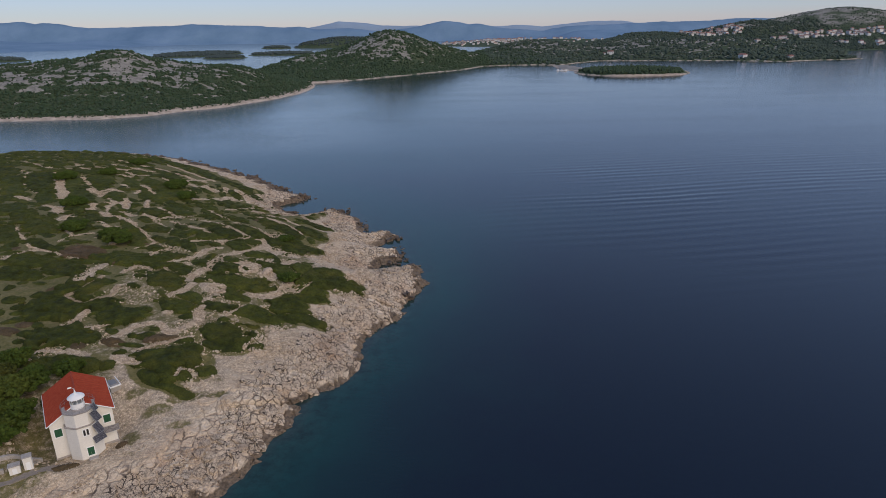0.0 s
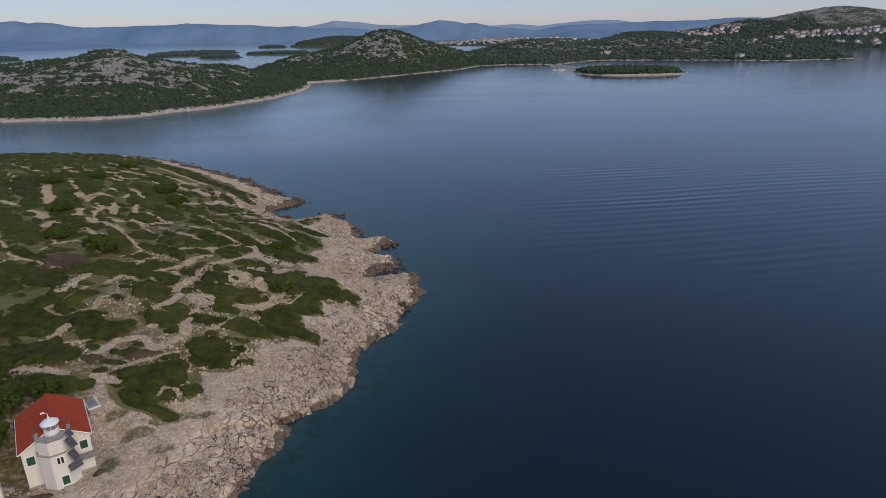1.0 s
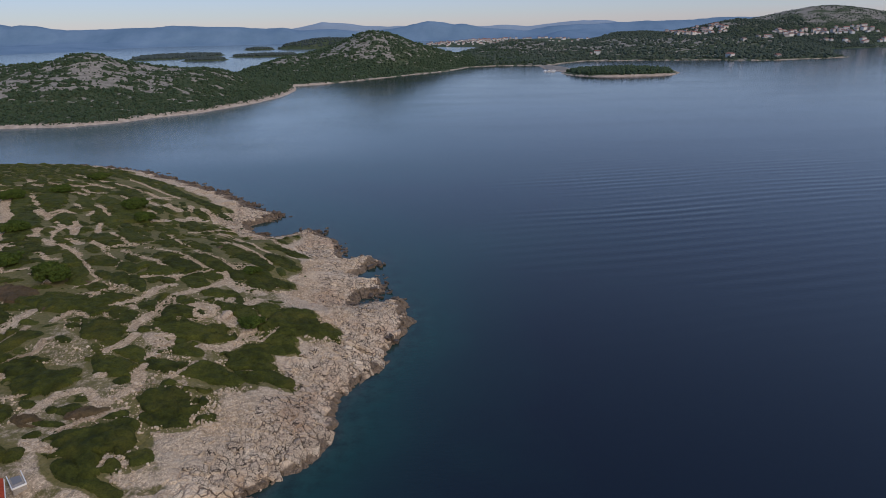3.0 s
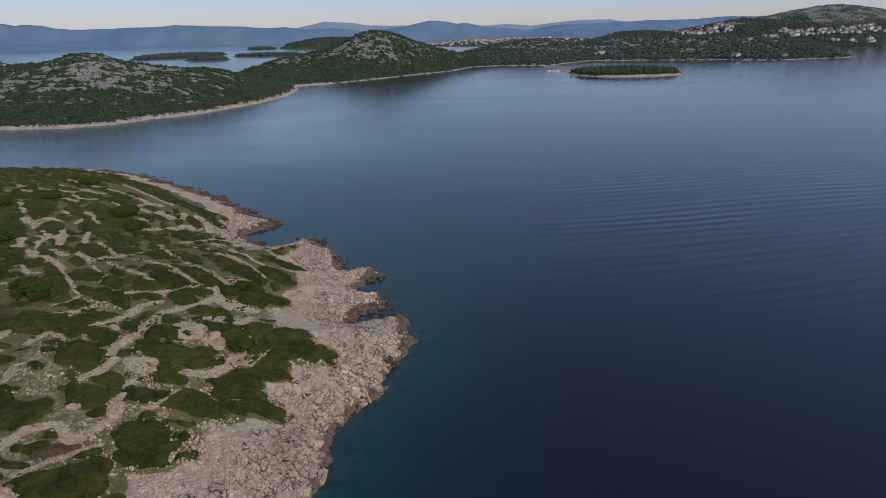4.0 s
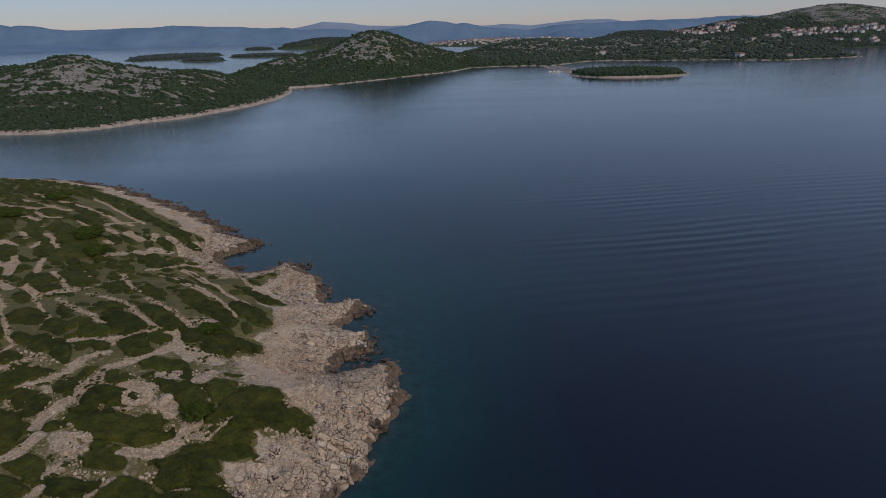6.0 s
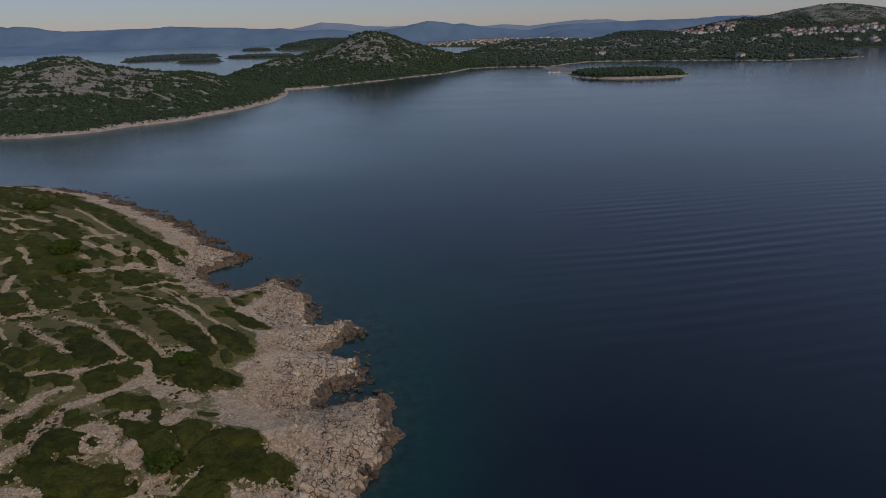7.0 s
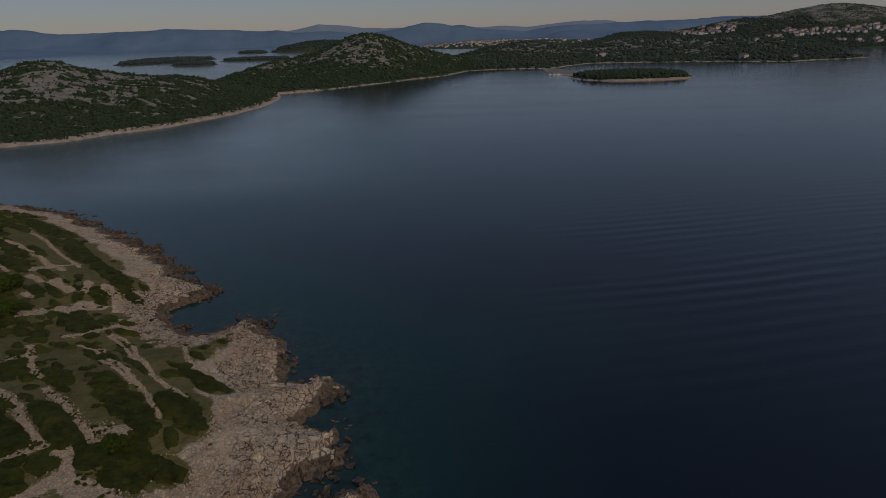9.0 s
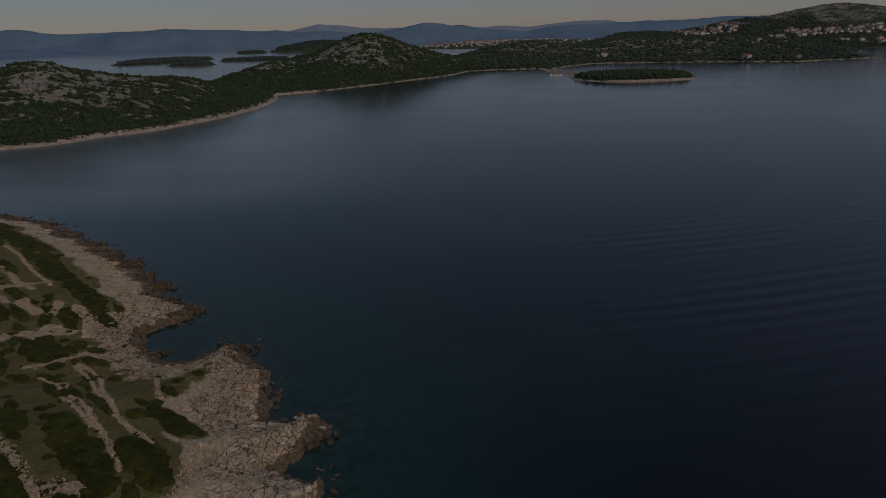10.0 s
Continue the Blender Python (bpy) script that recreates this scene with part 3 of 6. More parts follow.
shoal = np.maximum(np.exp(np.minimum(near_d, 0) / (14 + 32 * step(180, 265, gy) + 5 * rough(gx, gy, 40, 121, 3))), 0.75 * np.exp(np.minimum(main_d, 0) / 22))
# teal tint of the strait, raised to paint out the hill's dark reflection
teal_lift = step(170, -80, gx) * step(270, 380, gy) * step(1100, 750, gy)
shoal = np.maximum(shoal, 0.6 * teal_lift)
ruffled = np.maximum(step(1500, 2000, gy), 0.8 * step(0, -120, gx) * step(400, 440, gy))  # wind on the open channel and in the strait
sky_gleam = np.maximum(0.66 * step(30, -110, gx) * step(380, 450, gy) * step(1000, 700, gy), step(1700, 2100, gy))  # sky gleam on the strait and lagoon, painted into the base colour
wake = np.exp(-((gy - 262 - 0.12 * gx) / 80) ** 2) * step(0, 110, gx)
tagged(new("water", sheet("water", xs, ys, 0 * gx, None, (("shoal", shoal), ("wake", wake), ("ruffled", ruffled), ("sky_gleam", sky_gleam)), M_SEA)), "calm dark blue sea with faint ripples", "sea", kind="structure")

# ---- the near island ----
xs = spaced([(-360, 4), (-190, 1.6), (-120, 0.8), (-75, 0.5), (-55, 0.36), (12, 0.36)])
ys = spaced([(40, 2), (84, 0.5), (100, 0.36), (260, 0.36), (300, 0.5), (350, 0.9), (440, 1.2)])
gx, gy = np.meshgrid(xs, ys)
h, d = island_height(gx, gy)

# ---- plan of the near island: centre, half length, half width, turn in degrees ----
MACCHIA_A = [
    (-44.5, 139.8, 6.2, 4.2, 14), (-44.0, 135.2, 4.4, 2.6, 6), (-59.7, 138.7, 2.0, 1.4, 8), (-37.9, 136.9, 2.1, 1.1, 15), (-52.3, 127.0, 6.4, 5.7, 22),
    (-53.3, 120.4, 3.8, 2.0, -16), (-45.7, 124.2, 2.5, 1.8, 48), (-84.2, 145.4, 6.2, 7.4, 29), (-76.3, 148.1, 4.7, 3.9, 22), (-68.8, 143.4, 4.9, 4.7, 22),
    (-77.3, 132.4, 5.2, 4.8, 1), (-69.9, 122.6, 6.1, 3.1, 6), (-84.0, 156.0, 5.1, 4.2, 48), (-72.2, 132.6, 3.5, 3.6, 29), (-49.3, 118.7, 3.6, 1.4, -18),
    (-90.4, 200.7, 19.3, 2.7, -59), (-77.0, 185.6, 4.9, 2.5, -42), (-85.8, 207.2, 6.8, 3.5, -44),
]
MACCHIA_B = [
    (-94.8, 221.2, 6.4, 1.9, -58), (-99.4, 237.1, 6.5, 3.3, -44), (-92.3, 226.5, 6.9, 3.7, -30), (-90.3, 240.2, 11.3, 4.3, -59), (-77.5, 231.4, 5.1, 3.0, -38),
    (-79.7, 212.0, 4.4, 2.1, -52), (-76.3, 200.6, 5.3, 2.2, -56), (-69.0, 200.4, 6.7, 3.8, -40), (-70.6, 214.2, 3.5, 2.1, -33), (-62.5, 203.4, 7.0, 4.2, -42),
    (-66.1, 227.1, 5.0, 3.1, -34), (-55.6, 207.4, 10.6, 3.0, -50), (-62.4, 238.8, 11.1, 2.2, -46), (-51.5, 220.8, 10.5, 2.9, -51), (-77.2, 259.7, 7.1, 4.4, -35),
    (-64.3, 192.0, 4.2, 2.2, -21), (-56.7, 192.7, 5.1, 3.1, -41), (-52.0, 197.3, 4.1, 2.2, -59),
]
MACCHIA_C = [
    (-74.6, 192.2, 4.2, 2.0, -50), (-79.8, 194.5, 3.7, 1.9, -42), (-69.3, 189.4, 5.9, 2.1, -59), (-47.5, 185.5, 5.3, 2.6, -14), (-54.3, 180.1, 3.5, 2.1, -39),
    (-60.5, 181.8, 3.2, 1.9, 73), (-62.2, 176.6, 3.1, 1.8, -82), (-70.9, 179.0, 6.2, 3.5, 4), (-75.3, 175.9, 4.9, 2.5, -26), (-48.5, 179.8, 2.8, 1.8, -39),
    (-44.0, 177.3, 3.3, 1.9, -22), (-55.0, 175.1, 3.2, 1.5, -16), (-54.7, 236.6, 12.2, 1.7, -51), (-49.0, 217.2, 15.7, 2.9, -49), (-38.2, 216.0, 8.4, 3.6, -49),
    (-37.9, 228.5, 5.8, 1.9, -42), (-33.9, 226.7, 3.1, 1.4, -40), (-64.9, 256.5, 4.9, 1.8, -33),
]
MACCHIA_D = [
    (-50.8, 203.6, 3.9, 2.0, -62), (-45.3, 199.3, 5.1, 3.4, -47), (-40.6, 199.5, 7.8, 3.6, -70), (-35.3, 198.5, 4.1, 2.9, -39), (-45.1, 186.5, 2.7, 1.7, -48),
    (-42.5, 177.1, 2.3, 1.5, -51), (-34.9, 177.8, 4.3, 3.0, -34), (-73.6, 174.1, 4.8, 3.3, 2), (-65.6, 170.9, 4.9, 2.6, -40), (-61.0, 175.7, 3.3, 1.9, -90),
    (-53.3, 172.4, 4.5, 3.7, -16), (-49.5, 172.1, 2.5, 1.6, -40), (-48.4, 164.9, 8.3, 3.6, -13), (-65.7, 162.8, 7.4, 3.9, -30), (-58.1, 154.6, 4.1, 2.2, -27),
    (-48.2, 157.9, 4.7, 2.7, -47), (-49.3, 150.1, 5.4, 2.2, -12), (-58.2, 148.7, 5.2, 2.7, -26),
]
MACCHIA_E = [
    (-39.7, 149.5, 7.0, 3.3, -13), (-35.9, 156.0, 5.3, 3.3, -24), (-39.4, 173.0, 4.9, 3.3, -40), (-63.8, 154.4, 3.5, 1.2, -54), (-42.0, 165.3, 4.4, 2.7, -52),
    (-61.8, 150.3, 3.5, 1.2, -54), (-27.2, 176.1, 4.6, 3.2, -28), (-23.7, 171.2, 4.5, 3.3, -53), (-30.2, 171.6, 4.6, 3.3, -37), (-19.5, 171.4, 3.1, 2.4, -54),
    (-30.0, 165.5, 3.7, 2.4, -22), (-33.8, 159.6, 3.9, 2.6, -44), (-30.5, 161.8, 3.8, 1.6, -9), (-33.1, 155.6, 4.1, 2.3, -17), (-33.5, 150.8, 3.9, 2.2, -17),
    (-27.6, 162.3, 2.2, 1.5, -25), (-23.2, 174.8, 1.4, 1.0, -61), (-30.5, 151.0, 0.9, 0.6, -50),
]
MACCHIA_F = [
    (-25.0, 161.1, 0.8, 0.6, -35), (-28.1, 151.5, 4.0, 2.6, -23), (-166.5, 287.5, 23.1, 6.4, -58), (-134.7, 256.8, 19.6, 4.6, -61), (-122.5, 208.3, 12.7, 5.0, -53),
    (-112.1, 210.3, 11.8, 4.2, -58), (-170.7, 272.5, 18.9, 4.3, -57), (-149.2, 237.1, 12.7, 4.5, -52), (-126.1, 197.5, 14.1, 2.9, -57), (-138.1, 226.5, 11.0, 4.1, -53),
    (-122.5, 259.3, 12.1, 3.7, -62), (-143.2, 290.7, 15.5, 5.9, -58), (-154.4, 289.7, 22.6, 3.7, -62), (-105.8, 174.1, 8.2, 4.3, -27), (-93.8, 167.6, 8.1, 4.4, -38),
    (-79.4, 176.2, 9.9, 5.4, -20), (-105.7, 217.2, 5.7, 3.1, -47), (-96.1, 196.8, 5.7, 3.1, -48),
]
MACCHIA_G = [
    (-114.3, 224.5, 6.8, 2.3, -60), (-197.8, 314.5, 15.7, 4.5, -55), (-180.7, 289.4, 13.5, 4.1, -54), (-103.1, 163.6, 7.1, 3.7, -34), (-179.7, 320.8, 14.6, 4.7, -57),
    (-161.5, 315.7, 14.0, 5.5, -57), (-148.6, 259.2, 11.5, 4.4, -54), (-111.7, 188.2, 7.8, 2.4, -38), (-103.4, 182.9, 4.3, 2.3, -35), (-131.7, 349.3, 24.7, 4.1, -42),
    (-105.8, 318.1, 16.8, 3.2, -55), (-84.0, 293.4, 22.6, 2.8, -50), (-129.4, 320.8, 24.3, 2.7, -46), (-116.9, 315.0, 11.9, 2.0, -49), (-136.8, 312.9, 8.4, 4.2, -34),
    (-147.4, 323.3, 5.7, 2.8, -31), (-118.0, 301.3, 12.9, 3.7, -39), (-120.4, 288.9, 9.9, 4.1, -52),
]
MACCHIA_H = [
    (-128.3, 287.8, 13.7, 2.6, -58), (-99.6, 290.3, 10.5, 1.7, -43), (-103.3, 269.3, 14.0, 6.1, -52), (-95.0, 265.9, 7.5, 2.9, -58), (-107.2, 261.4, 9.4, 4.0, -51),
    (-87.1, 265.3, 4.2, 1.8, -59), (-87.2, 280.0, 10.5, 1.5, -67), (-81.1, 278.6, 4.5, 2.5, -50), (-93.7, 279.4, 6.5, 1.6, -47), (-97.3, 278.3, 4.5, 1.9, -57),
    (-71.4, 285.4, 5.9, 1.2, -55), (-138.9, 345.4, 11.8, 2.1, -38), (-143.4, 338.1, 9.7, 2.2, -37), (-163.0, 355.8, 8.6, 3.6, -20), (-140.1, 327.9, 7.8, 1.4, -41),
    (-118.3, 330.1, 11.7, 1.8, -50), (-111.8, 261.0, 5.9, 1.8, -56), (-105.7, 281.5, 4.7, 2.5, -32),
]
ALL_SHRUBS = MACCHIA_A + MACCHIA_B + MACCHIA_C + MACCHIA_D + MACCHIA_E + MACCHIA_F + MACCHIA_G + MACCHIA_H
HEATH = [(-56.5, 134.5, 3.6, 1.7, 16), (-65.9, 132.0, 2.8, 1.3, -20), (-97.0, 182.0, 6.0, 4.5, -15), (-80.5, 174.0, 4.0, 2.4, 30)]

# dry-stone walls and bands of loose rubble: corners in plan; bands with their width
WALL_LINES_A = [
    [(-141, 277), (-129, 263)], [(-176, 333), (-158, 323)], [(-85, 152), (-83, 156), (-82, 163)], [(-85, 151), (-80, 148), (-78, 151), (-76, 153), (-76, 158)],
    [(-220, 334), (-204, 312), (-193, 289), (-175, 268)], [(-205, 340), (-180, 318), (-158, 322), (-130, 318)],
]
RING_WALLS = [
    [(-50, 121.5), (-49.6, 123.4), (-47.6, 124.2), (-46.2, 122.6)],
    [(-55.4, 160.2), (-54.6, 162.2), (-52.6, 162.6), (-51, 161.2), (-51.2, 158.8), (-53.2, 158), (-55, 158.8), (-55.4, 160.2)],
    [(-50.8, 173.2), (-49.8, 175.4), (-47.4, 175.4), (-46.4, 173), (-47.8, 171.2), (-50.2, 171.4), (-50.8, 173.2)],
]
RUBBLE_A = [
    (2.0, [(-79, 137), (-78, 143), (-78, 146)]), (2.4, [(-77, 127), (-73, 127), (-69, 126)]), (0.9, [(-75, 138), (-69, 140)]),
    (2.2, [(-67, 133), (-65, 139), (-60, 141), (-56, 137), (-52, 143), (-53, 147)]), (1.3, [(-60, 129), (-57, 133), (-51, 137)]), (2.0, [(-63, 127), (-57, 124)]),
    (1.1, [(-104.6, 223.4), (-95.2, 213.5), (-89.8, 205.6), (-83.1, 196.0), (-79.9, 192.9), (-80.7, 187.9), (-83.3, 185.8)]),
    (2.2, [(-80.7, 181.4), (-78.2, 182.1), (-74.6, 183.7), (-73.3, 188.2)]), (2.6, [(-67.9, 177.1), (-65.1, 181.1), (-63.9, 186.8), (-60.2, 189.2)]),
    (1.3, [(-65.6, 176.1), (-63.5, 174.7)]),
]
RUBBLE_B = [
    (2.9, [(-59.1, 174.4), (-58.2, 179.7), (-57.4, 184.0), (-54.2, 187.8), (-50.7, 191.5), (-48.0, 195.6)]),
    (1.9, [(-70.1, 193.5), (-69.0, 194.7), (-62.8, 195.6), (-58.9, 198.1), (-54.3, 202.0)]), (0.8, [(-63.0, 197.0), (-60.7, 192.3)]),
    (0.8, [(-100.0, 229.6), (-91.4, 220.0), (-86.0, 213.4), (-80.6, 206.9), (-79.3, 201.4)]), (2.1, [(-91.7, 220.7), (-87.0, 224.7), (-83.3, 229.4), (-78.5, 238.5)]),
    (1.2, [(-80.9, 244.2), (-72.7, 230.8), (-67.6, 225.6)]), (1.5, [(-80.7, 225.8), (-71.9, 219.3), (-65.8, 213.8), (-60.4, 207.0), (-55.1, 201.9)]),
    (1.8, [(-85.6, 220.4), (-77.1, 211.2), (-72.2, 207.6), (-66.4, 202.1)]), (1.6, [(-65.1, 221.8), (-59.2, 216.3), (-51.7, 207.7), (-48.1, 203.0)]),
    (1.6, [(-48.3, 203.5), (-43.0, 204.7)]),
]
RUBBLE_C = [
    (3.6, [(-49.4, 205.8), (-45.8, 207.5), (-44.0, 205.7)]), (2.0, [(-52.3, 200.0), (-49.3, 199.7), (-48.4, 195.5)]),
    (0.8, [(-70.8, 246.6), (-65.3, 242.3), (-57.6, 232.0), (-47.6, 222.0)]), (1.7, [(-76.4, 251.1), (-72.7, 253.5), (-69.3, 261.0), (-58.0, 258.6)]),
    (0.8, [(-67.2, 254.4), (-58.9, 246.5), (-50.4, 232.3)]), (1.3, [(-104.0, 243.6), (-109.1, 256.8)]), (1.2, [(-99.8, 243.9), (-93.5, 236.8), (-88.6, 228.9)]),
    (0.8, [(-93.4, 247.7), (-86.0, 237.6)]), (1.8, [(-110.3, 235.9), (-102.1, 228.0)]), (1.2, [(-122.5, 251.2), (-117.3, 246.5)]),
    (2.2, [(-116.4, 249.3), (-115.4, 252.5), (-111.1, 241.8)]), (3.9, [(-46.8, 181.2), (-44.3, 182.8)]), (5.1, [(-39.2, 190.3), (-43.4, 191.0), (-47.4, 193.7)]),
    (3.5, [(-39.4, 180.2), (-37.7, 184.5)]),
]
RUBBLE_D = [
    (3.3, [(-52.8, 176.4), (-50.6, 178.2), (-47.0, 176.3)]), (0.8, [(-72.5, 167.4), (-72.1, 170.3), (-71.1, 173.8), (-68.8, 177.6)]),
    (2.8, [(-57.6, 179.1), (-58.1, 174.6), (-59.7, 171.2), (-60.4, 166.8)]), (2.6, [(-60.2, 169.2), (-60.6, 163.9)]), (2.5, [(-59.2, 161.7), (-60.4, 156.8), (-62.2, 153.4)]),
    (4.4, [(-55.8, 161.5), (-53.8, 160.1), (-51.8, 157.7)]), (2.6, [(-52.8, 155.2), (-53.4, 152.1)]), (1.7, [(-53.0, 150.0), (-53.8, 147.6), (-53.1, 144.5)]),
    (2.9, [(-45.5, 158.8), (-41.3, 159.2), (-38.4, 161.8), (-36.3, 167.8)]), (1.5, [(-47.3, 146.7), (-45.5, 149.7), (-43.8, 152.8)]),
    (1.0, [(-51.7, 169.9), (-49.5, 169.6), (-48.4, 170.3)]), (1.7, [(-52.8, 175.6), (-50.9, 178.1), (-47.4, 176.4), (-46.5, 171.8)]),
]
RUBBLE_E = [
    (2.9, [(-44.0, 171.7), (-42.0, 171.8), (-40.9, 169.2)]), (1.9, [(-60.2, 145.8), (-58.7, 145.4)]),
    (0.8, [(-65.4, 244.1), (-58.2, 235.8), (-49.6, 224.5), (-43.7, 217.0), (-40.9, 212.4)]), (0.8, [(-67.4, 253.3), (-58.2, 242.6), (-46.2, 226.9), (-37.7, 220.2)]),
    (0.8, [(-52.8, 257.8), (-44.5, 239.3), (-42.8, 236.6)]), (0.9, [(-51.2, 202.1), (-49.5, 200.6)]), (0.8, [(-33.4, 164.0), (-30.9, 169.6)]),
    (0.8, [(-35.9, 152.6), (-32.7, 154.1)]), (0.8, [(-201.3, 323.3), (-185.0, 307.9), (-172.9, 285.0), (-156.8, 265.8), (-151.0, 262.1)]),
    (1.5, [(-171.2, 308.4), (-156.5, 283.2), (-143.9, 263.6)]), (2.8, [(-161.2, 259.2), (-154.0, 255.5)]),
    (1.0, [(-129.8, 207.3), (-118.6, 193.4), (-110.2, 184.4), (-103.9, 180.6), (-94.5, 175.5)]),
]
RUBBLE_F = [
    (2.4, [(-109.7, 183.5), (-112.4, 178.3), (-113.9, 174.2)]), (1.6, [(-120.3, 217.5), (-121.4, 226.6)]), (0.8, [(-117.2, 211.7), (-106.9, 196.7), (-107.3, 191.0)]),
    (1.7, [(-106.5, 196.0), (-102.1, 200.9)]), (1.4, [(-139.1, 273.5), (-130.6, 265.2), (-128.9, 271.8)]), (1.3, [(-125.7, 248.8), (-121.2, 238.1)]),
    (0.8, [(-118.4, 243.9), (-110.8, 227.8), (-106.8, 227.7)]), (0.8, [(-109.0, 217.4), (-101.7, 208.6), (-98.4, 209.3)]),
    (1.7, [(-99.2, 196.0), (-94.2, 193.7), (-90.7, 188.4)]), (3.8, [(-86.5, 159.5), (-86.1, 165.5), (-85.4, 171.8)]), (1.7, [(-78.2, 166.2), (-76.9, 172.3), (-73.5, 170.1)]),
    (2.2, [(-142.8, 245.9), (-133.0, 240.8)]), (0.9, [(-137.2, 345.0), (-122.1, 330.5), (-107.2, 311.6), (-95.6, 298.5)]),
]
RUBBLE_G = [
    (1.3, [(-142.2, 333.1), (-130.1, 324.8), (-117.9, 314.2), (-109.4, 304.7), (-98.3, 294.5)]), (1.3, [(-162.2, 347.7), (-149.7, 337.4)]),
    (1.4, [(-157.9, 333.9), (-146.9, 326.0), (-138.3, 320.6), (-131.0, 315.9)]), (0.9, [(-119.7, 299.4), (-113.4, 293.1)]), (1.6, [(-141.8, 306.5), (-131.4, 298.5)]),
    (1.3, [(-131.2, 295.0), (-126.4, 288.6)]), (1.6, [(-121.7, 281.5), (-115.7, 274.9), (-109.4, 265.2)]), (1.8, [(-117.8, 265.9), (-118.2, 271.2)]),
    (1.5, [(-88.0, 286.9), (-84.8, 279.4)]), (2.6, [(-81.3, 284.2), (-75.3, 276.8), (-72.6, 270.7)]), (4.2, [(-82.5, 271.6), (-78.6, 271.7)]),
    (3.3, [(-86.1, 268.2), (-83.1, 267.5)]), (2.6, [(-97.0, 285.7), (-89.8, 279.9)]), (1.5, [(-99.2, 276.1), (-96.3, 273.4)]), (3.1, [(-92.2, 262.3), (-89.4, 265.6)]),
]
RUBBLE_H = [
    (3.0, [(-107.4, 295.0), (-103.6, 297.8)]),
]
RUBBLE_I = [
    (3.4, [(-162.8, 293.8), (-152.5, 274.9), (-145.3, 264.6), (-143.5, 256.9)]), (1.6, [(-185.1, 326.2), (-174.1, 315.4), (-171.1, 306.2)]), (1.6, [(-176.2, 332.7), (-163.7, 318.8), (-156.1, 314.9)]), (1.6, [(-160.6, 306.3), (-151.4, 293.4), (-143.2, 280.3)]),
    (1.8, [(-140.7, 273.9), (-133.7, 267.5), (-131.5, 274.7), (-123.7, 268.0)]), (1.6, [(-133.7, 267.5), (-128.6, 261.3)]), (1.5, [(-125.1, 259.1), (-117.1, 248.6)]), (1.5, [(-131.2, 284.8), (-124.7, 274.7)]),
    (1.6, [(-118.5, 258.2), (-113.5, 250.4)]), (1.4, [(-151.6, 320.7), (-142.7, 318.3), (-140.3, 324.2)]), (1.4, [(-141.9, 313.9), (-132.0, 302.9), (-127.8, 304.0)]),
]
RUBBLE_J = [
    (1.4, [(-140.6, 330.5), (-132.7, 327.0), (-121.6, 317.9)]), (1.2, [(-114.3, 310.0), (-104.7, 298.9), (-97.6, 301.9)]), (2.6, [(-124.1, 239.4), (-120.9, 239.2)]), (2.4, [(-126.3, 247.3), (-124.6, 248.3)]),
    (2.0, [(-119.0, 242.6), (-118.8, 246.5)]), (1.7, [(-117.0, 235.7), (-111.1, 227.1), (-106.3, 226.2), (-98.8, 217.9), (-94.8, 213.8)]), (3.0, [(-136.0, 243.3), (-130.8, 233.8)]), (2.2, [(-121.5, 216.2), (-124.4, 226.5), (-123.4, 230.0)]),
    (1.4, [(-108.8, 216.6), (-102.3, 208.8)]), (1.6, [(-100.9, 232.1), (-91.5, 221.9), (-85.9, 229.2)]), (1.5, [(-106.2, 290.4), (-99.6, 284.5)]), (1.6, [(-97.5, 288.2), (-90.3, 279.4)]),
]
RUBBLE_BANDS = RUBBLE_A + RUBBLE_B + RUBBLE_C + RUBBLE_D + RUBBLE_E + RUBBLE_F + RUBBLE_G + RUBBLE_H + RUBBLE_I + RUBBLE_J
WALLS = WALL_LINES_A + RING_WALLS
HOUSE = (-60.7, 107.8, 32.0)
HOUSE_FLOOR = 5.5


def along(points, spacing):
    """Places along a line of corners, with the line's direction at each."""
    out = []
    for (ax, ay), (bx, by) in zip(points, points[1:]):
        far = math.hypot(bx - ax, by - ay)
        for k in np.arange(0, far, spacing):
            out.append((ax + (bx - ax) * k / far, ay + (by - ay) * k / far, (bx - ax) / max(far, 1e-6), (by - ay) / max(far, 1e-6)))
    return np.array(out).reshape(-1, 4)


def wobble(points, spacing=0.3, much=0.6):
    p = along(points, spacing)
    p[:, 0] += much * rough(p[:, 0], p[:, 1], 7, 131, 3)
    p[:, 1] += much * rough(p[:, 0] + 90, p[:, 1], 7, 133, 3)
    return p


def belt(y):
    """Width of the bare shore."""
    return 20 - 5 * step(205, 230, y) - 9 * np.exp(-((y - 261) / 13) ** 2) - 8 * step(130, 120, y)


pad = step(12, 7.5, np.hypot(gx - HOUSE[0], gy - HOUSE[1]))
back = -(gx - HOUSE[0]) * math.sin(radians(HOUSE[2])) + (gy - HOUSE[1]) * math.cos(radians(HOUSE[2]))
h = h * (1 - pad) + (HOUSE_FLOOR + 3.0 * step(-4, 9, back) + 0.12 * rough(gx, gy, 2, 137, 3)) * pad
meadow = np.maximum(step(182, 206, gy + 6 * rough(gx, gy, 20, 139, 2)), step(-72, -86, gx + 6 * rough(gx, gy, 20, 141, 2)))
yard = step(132, 122, gy + 0.35 * gx + 19) * step(-64, -58, gx)
cover = (0.55 + 0.27 * meadow - 0.20 * yard) * step(-3, 4, d - belt(gy) + 3 * rough(gx, gy, 9, 143, 3))


